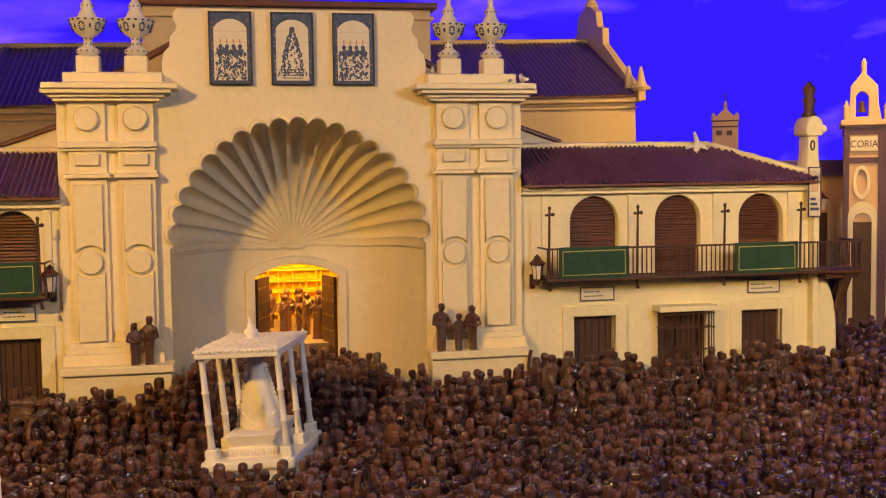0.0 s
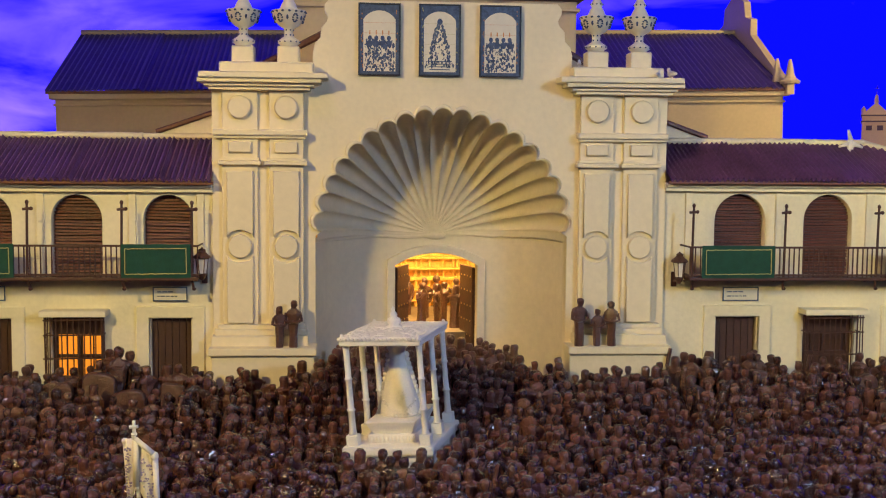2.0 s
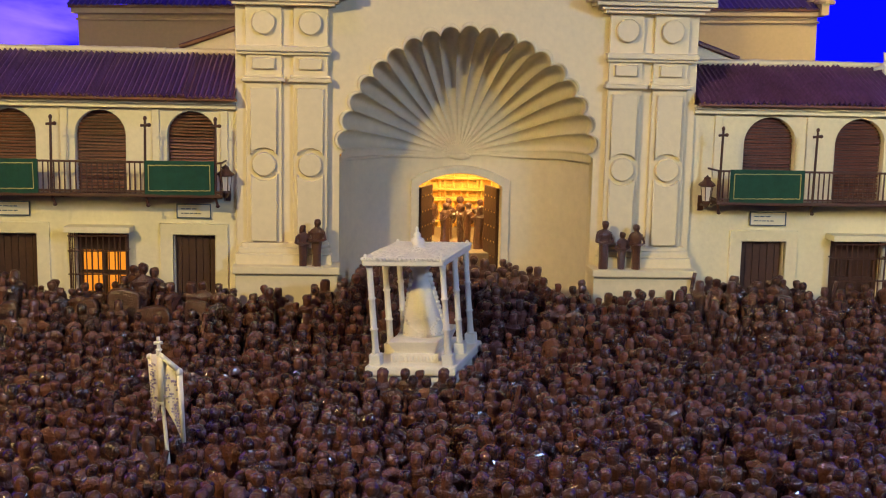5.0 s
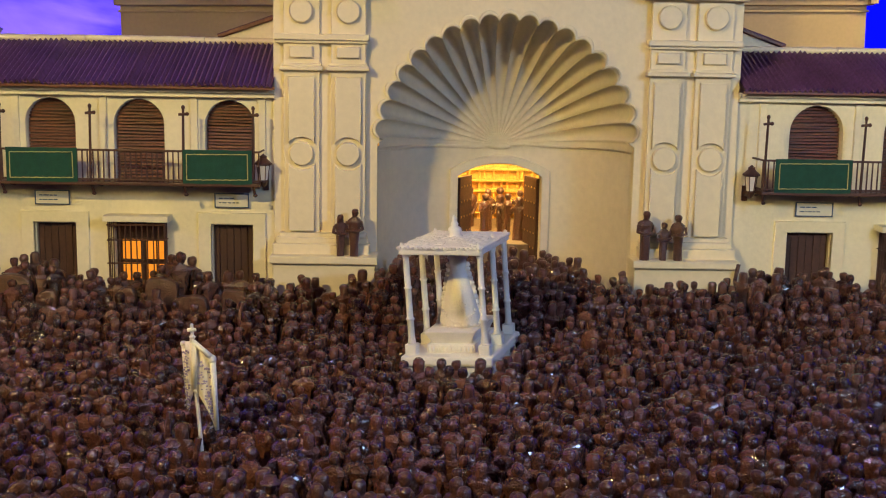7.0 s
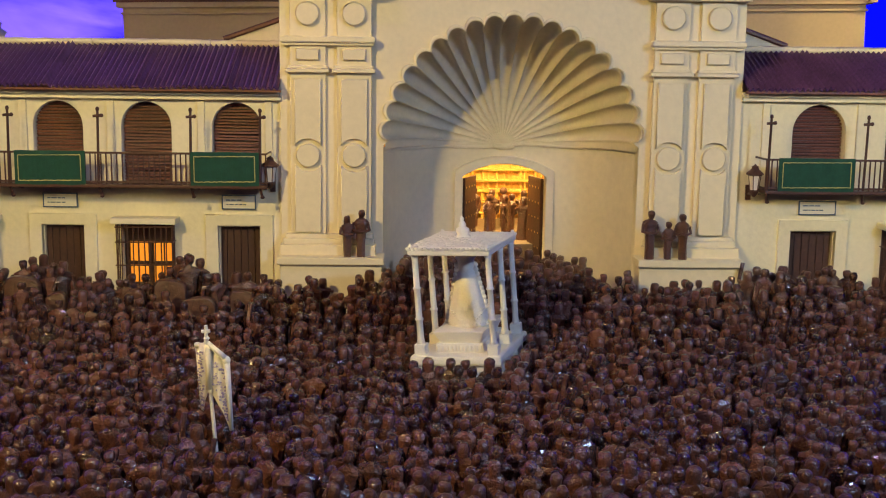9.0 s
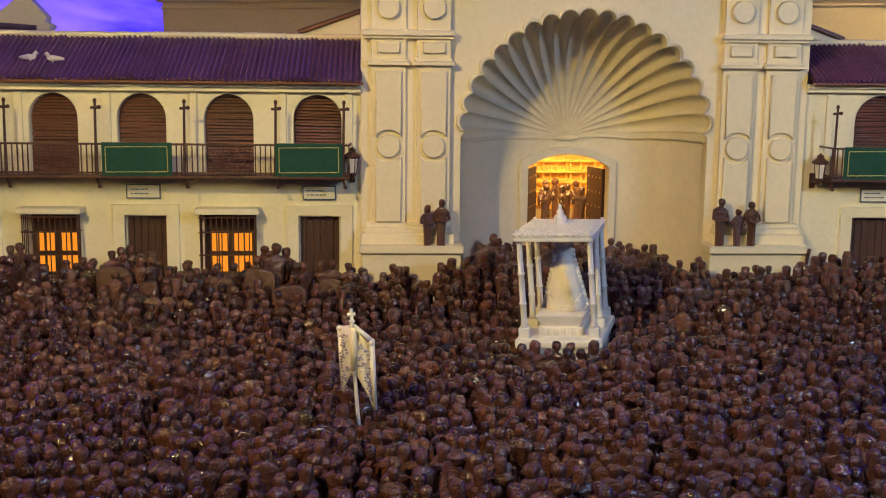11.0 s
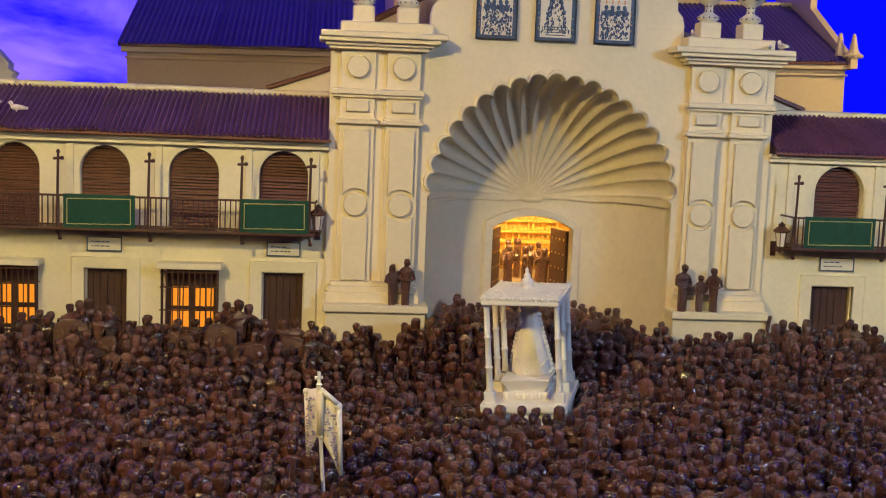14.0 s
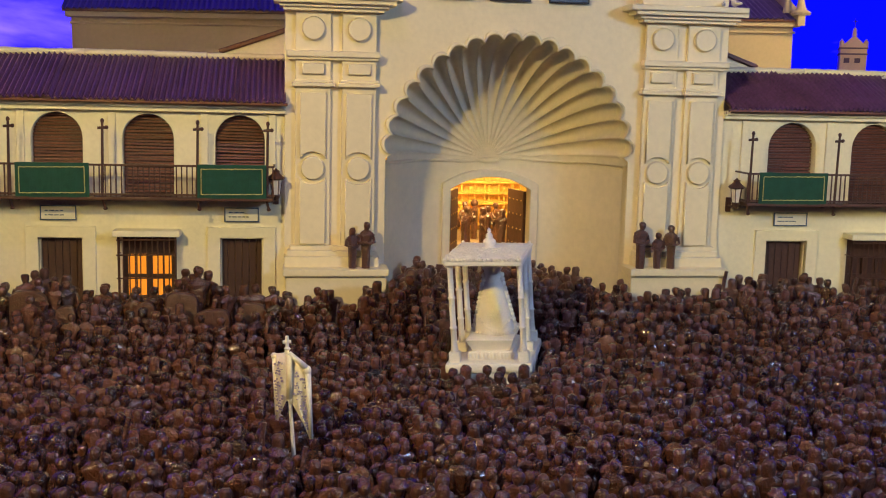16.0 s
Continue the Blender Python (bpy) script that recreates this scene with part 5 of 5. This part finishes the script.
    # uneven, hand-cast surface
    out = []
    for x, y, z in verts:
        n = noise.noise_vector(Vector((x, y, z)) * 75 + Vector((seed * 3.1, 0, 0))) + 0.3 * noise.noise_vector(Vector((x, y, z)) * 190 + Vector((0, seed * 1.7, 0)))
        out.append((x + 0.0030 * n.x, y + 0.0030 * n.y, max(0.0, z + 0.0020 * n.z)))
    return out, faces, [headstart <= k < headend for k in range(len(faces))]


SHAPES = [figure_mesh(k) for k in range(21)]
MESHES = []
for v, f, soft in SHAPES:
    m = bpy.data.meshes.new("figurine")
    m.from_pydata(v, [], f)
    m.materials.append(FIGURE)
    m.polygons.foreach_set("use_smooth", soft)
    MESHES.append(m)


def figurine(x, y, z, turn, shape, size=1.0, label="chocolate-brown figurine standing in the crowd", group="crowd figurines"):
    ob = new("figurine", MESHES[shape % len(MESHES)])
    ob.matrix_basis = pose(x, y, z, 0, 0, turn) @ Matrix.Scale(size, 4)
    return tagged(ob, label, "figurine", group)


# groups standing on the pedestals
for x, turn, shape, size in ((-0.477, 20, 16, 0.84), (-0.437, -10, 1, 0.97), (0.403, 15, 10, 1.0), (0.457, 5, 13, 0.78), (0.500, -30, 7, 0.95)):
    figurine(x, -0.052, 0.2755, turn, shape, size, "chocolate-brown figurine standing on the church pedestal", "figurines on the pedestals")

figurine(-0.690, -1.206, 0.0, 175, 12, 1.0, "chocolate-brown figurine with a raised arm holding the standard")

# people-shaped pieces in the hall
for k, (x, y) in enumerate(((-0.09, 0.62), (-0.02, 0.66), (0.03, 0.60), (0.06, 0.68), (0.09, 0.56), (0.0, 0.80), (0.05, 0.88), (0.12, 0.80), (-0.06, 0.90))):
    figurine(x, y, 0.2405, 40 * k, k * 2 + 1, 1.05 if k < 10 else 1.0, "chocolate-brown figurine inside the lit church hall", "figurines in the hall")

# flat-faced blocks that carry the raised groups along the walls
SLABS = ((-1.70, -0.215, 0.10, 0.232, 0), (-1.60, -0.205, 0.06, 0.205, 1), (-1.36, -0.205, 0.12, 0.250, 0), (-1.26, -0.235, 0.07, 0.215, 1), (-1.055, -0.200, 0.07, 0.218, 1), (-0.955, -0.205, 0.11, 0.245, 0),
         (-0.87, -0.250, 0.12, 0.205, 0), (-0.76, -0.200, 0.08, 0.215, 0), (-0.50, -0.190, 0.07, 0.205, 1), (0.24, -0.085, 0.07, 0.235, 0), (0.71, -0.190, 0.08, 0.200, 1), (0.90, -0.185, 0.06, 0.240, 0), (1.22, -0.195, 0.08, 0.225, 1), (1.45, -0.190, 0.07, 0.215, 0))
for cx, cy, w, top, round_top in SLABS:
    w, top = 0.8 * w, top - 0.012
    outline = [(cx - w / 2, 0.02), (cx + w / 2, 0.02)]
    for k in range(11):
        a = radians(18 * k)
        flat = 1.0 if round_top else 0.7
        outline.append((cx + w / 2 * math.copysign(abs(math.cos(a)) ** flat, math.cos(a)), top - w * 0.45 * flat + w * 0.45 * flat * math.sin(a) ** flat + 0.003 * math.sin(7 * k + cx * 30)))
    slab = plate("moulded_block", outline, [], cy - 0.014, cy + 0.014, FIGURE, bevel=0.004)
    tagged(slab, "flat-faced dark chocolate block propping up the raised figurines", "block", "moulded blocks along the walls")

# the crowd: jittered rows that face the float and the church
rng = random.Random(11)
spots = []
y = -1.98
while y < -0.03:
    x = -2.35 + 0.02 * rng.random()
    while x < 2.6:
        px, py = x + 0.020 * (rng.random() - 0.5), y + 0.026 * (rng.random() - 0.5)
        x += 0.0460 if y < -0.8 else 0.0430
        lx, ly = px - FX, py - FY
        if rng.random() < 0.03:
            continue
        if abs(lx - 0.32 * ly) < 0.126 and -0.154 < ly < 0.160:
            continue
        if math.hypot(px + 0.660, py + 1.18) < 0.028 or math.hypot(px + 0.690, py + 1.206) < 0.030:
            continue
        if any(abs(px - cx) < w / 2 + 0.006 and -0.040 < py - cy < 0.034 for cx, cy, w, top, round_top in SLABS):
            continue
        if 0.355 < abs(px) < 0.69 and py > -0.105:
            continue
        if abs(px) < 1.77 and py > -0.055 and abs(px) > 0.36:
            continue
        if abs(px) > 0.69 and abs(px) < 1.77 and py > -0.075:
            continue
        spots.append((px, py, rng.random(), rng.random(), rng.random()))
    y += 0.0535 if y < -0.8 else 0.0480
# crowd inside the niche and round the corner of the wing
for _ in range(46):
    px, py = 0.66 * (rng.random() - 0.5), 0.0 + 0.27 * rng.random()
    if py < niche_y(px) - 0.06:
        spots.append((px, py, rng.random(), rng.random(), rng.random()))
for k in range(9):
    spots.append((-0.12 + 0.033 * k + 0.01 * rng.random(), 0.26 + 0.05 * rng.random(), rng.random(), rng.random(), rng.random()))
for _ in range(110):
    spots.append((1.86 + 0.9 * rng.random(), -0.03 + 0.85 * rng.random(), rng.random(), rng.random(), rng.random()))

groups = {}
vs, fsx, softs, at = [], [], [], 0
count = 0
for px, py, r1, r2, r3 in spots:
    shape = int(r1 * len(SHAPES)) % len(SHAPES)
    if shape == 4 and r2 > 0.2:
        shape = 8
    if shape == 12 and r2 > 0.12:
        shape = 9
    turn = 360 * r2 if r3 < 0.25 else 180 + math.degrees(math.atan2(-(px * 0.6 + 0.14), 0.6 - py)) * 0.5 + 70 * (r2 - 0.5)
    size = 0.85 + 0.19 * r3
    if py > -0.34:
        size *= 1.0 + 0.30 * max(0.0, 0.35 + noise.noise(Vector((px * 5.5, 1.7, 0)))) * min(1.0, (py + 0.34) / 0.18)
    if abs(px - FX) < 0.17 and -0.26 < py - FY < -0.14:
        size = max(size, 1.06)
    gz = ground_height(px, py)
    near = (-1.56 < py < -1.42 and -1.15 < px < 0.45) or (py > -0.13 and abs(px) < 1.8)
    if near and count < 290:
        figurine(px, py, gz, turn, shape, size)
        count += 1
        continue
    m = np.array((pose(px, py, gz, 4 * (r1 - 0.5), 4 * (r2 - 0.5), turn) @ Matrix.Scale(size, 4)))
    v = np.array(SHAPES[shape][0]) @ m[:3, :3].T + m[:3, 3]
    vs.append(v)
    fsx.extend([tuple(i + at for i in f) for f in SHAPES[shape][1]])
    softs.extend(SHAPES[shape][2])
    at += len(v)
crowd_mesh = bpy.data.meshes.new("figurine_crowd")
crowd_mesh.from_pydata(np.concatenate(vs).tolist(), [], fsx)
crowd_mesh.polygons.foreach_set("use_smooth", softs)
crowd = mesh_object("figurine_crowd", crowd_mesh, CHOCOLATE)
tagged(crowd, "dense crowd of dark chocolate figurines filling the square", "figurines", kind="stuff")
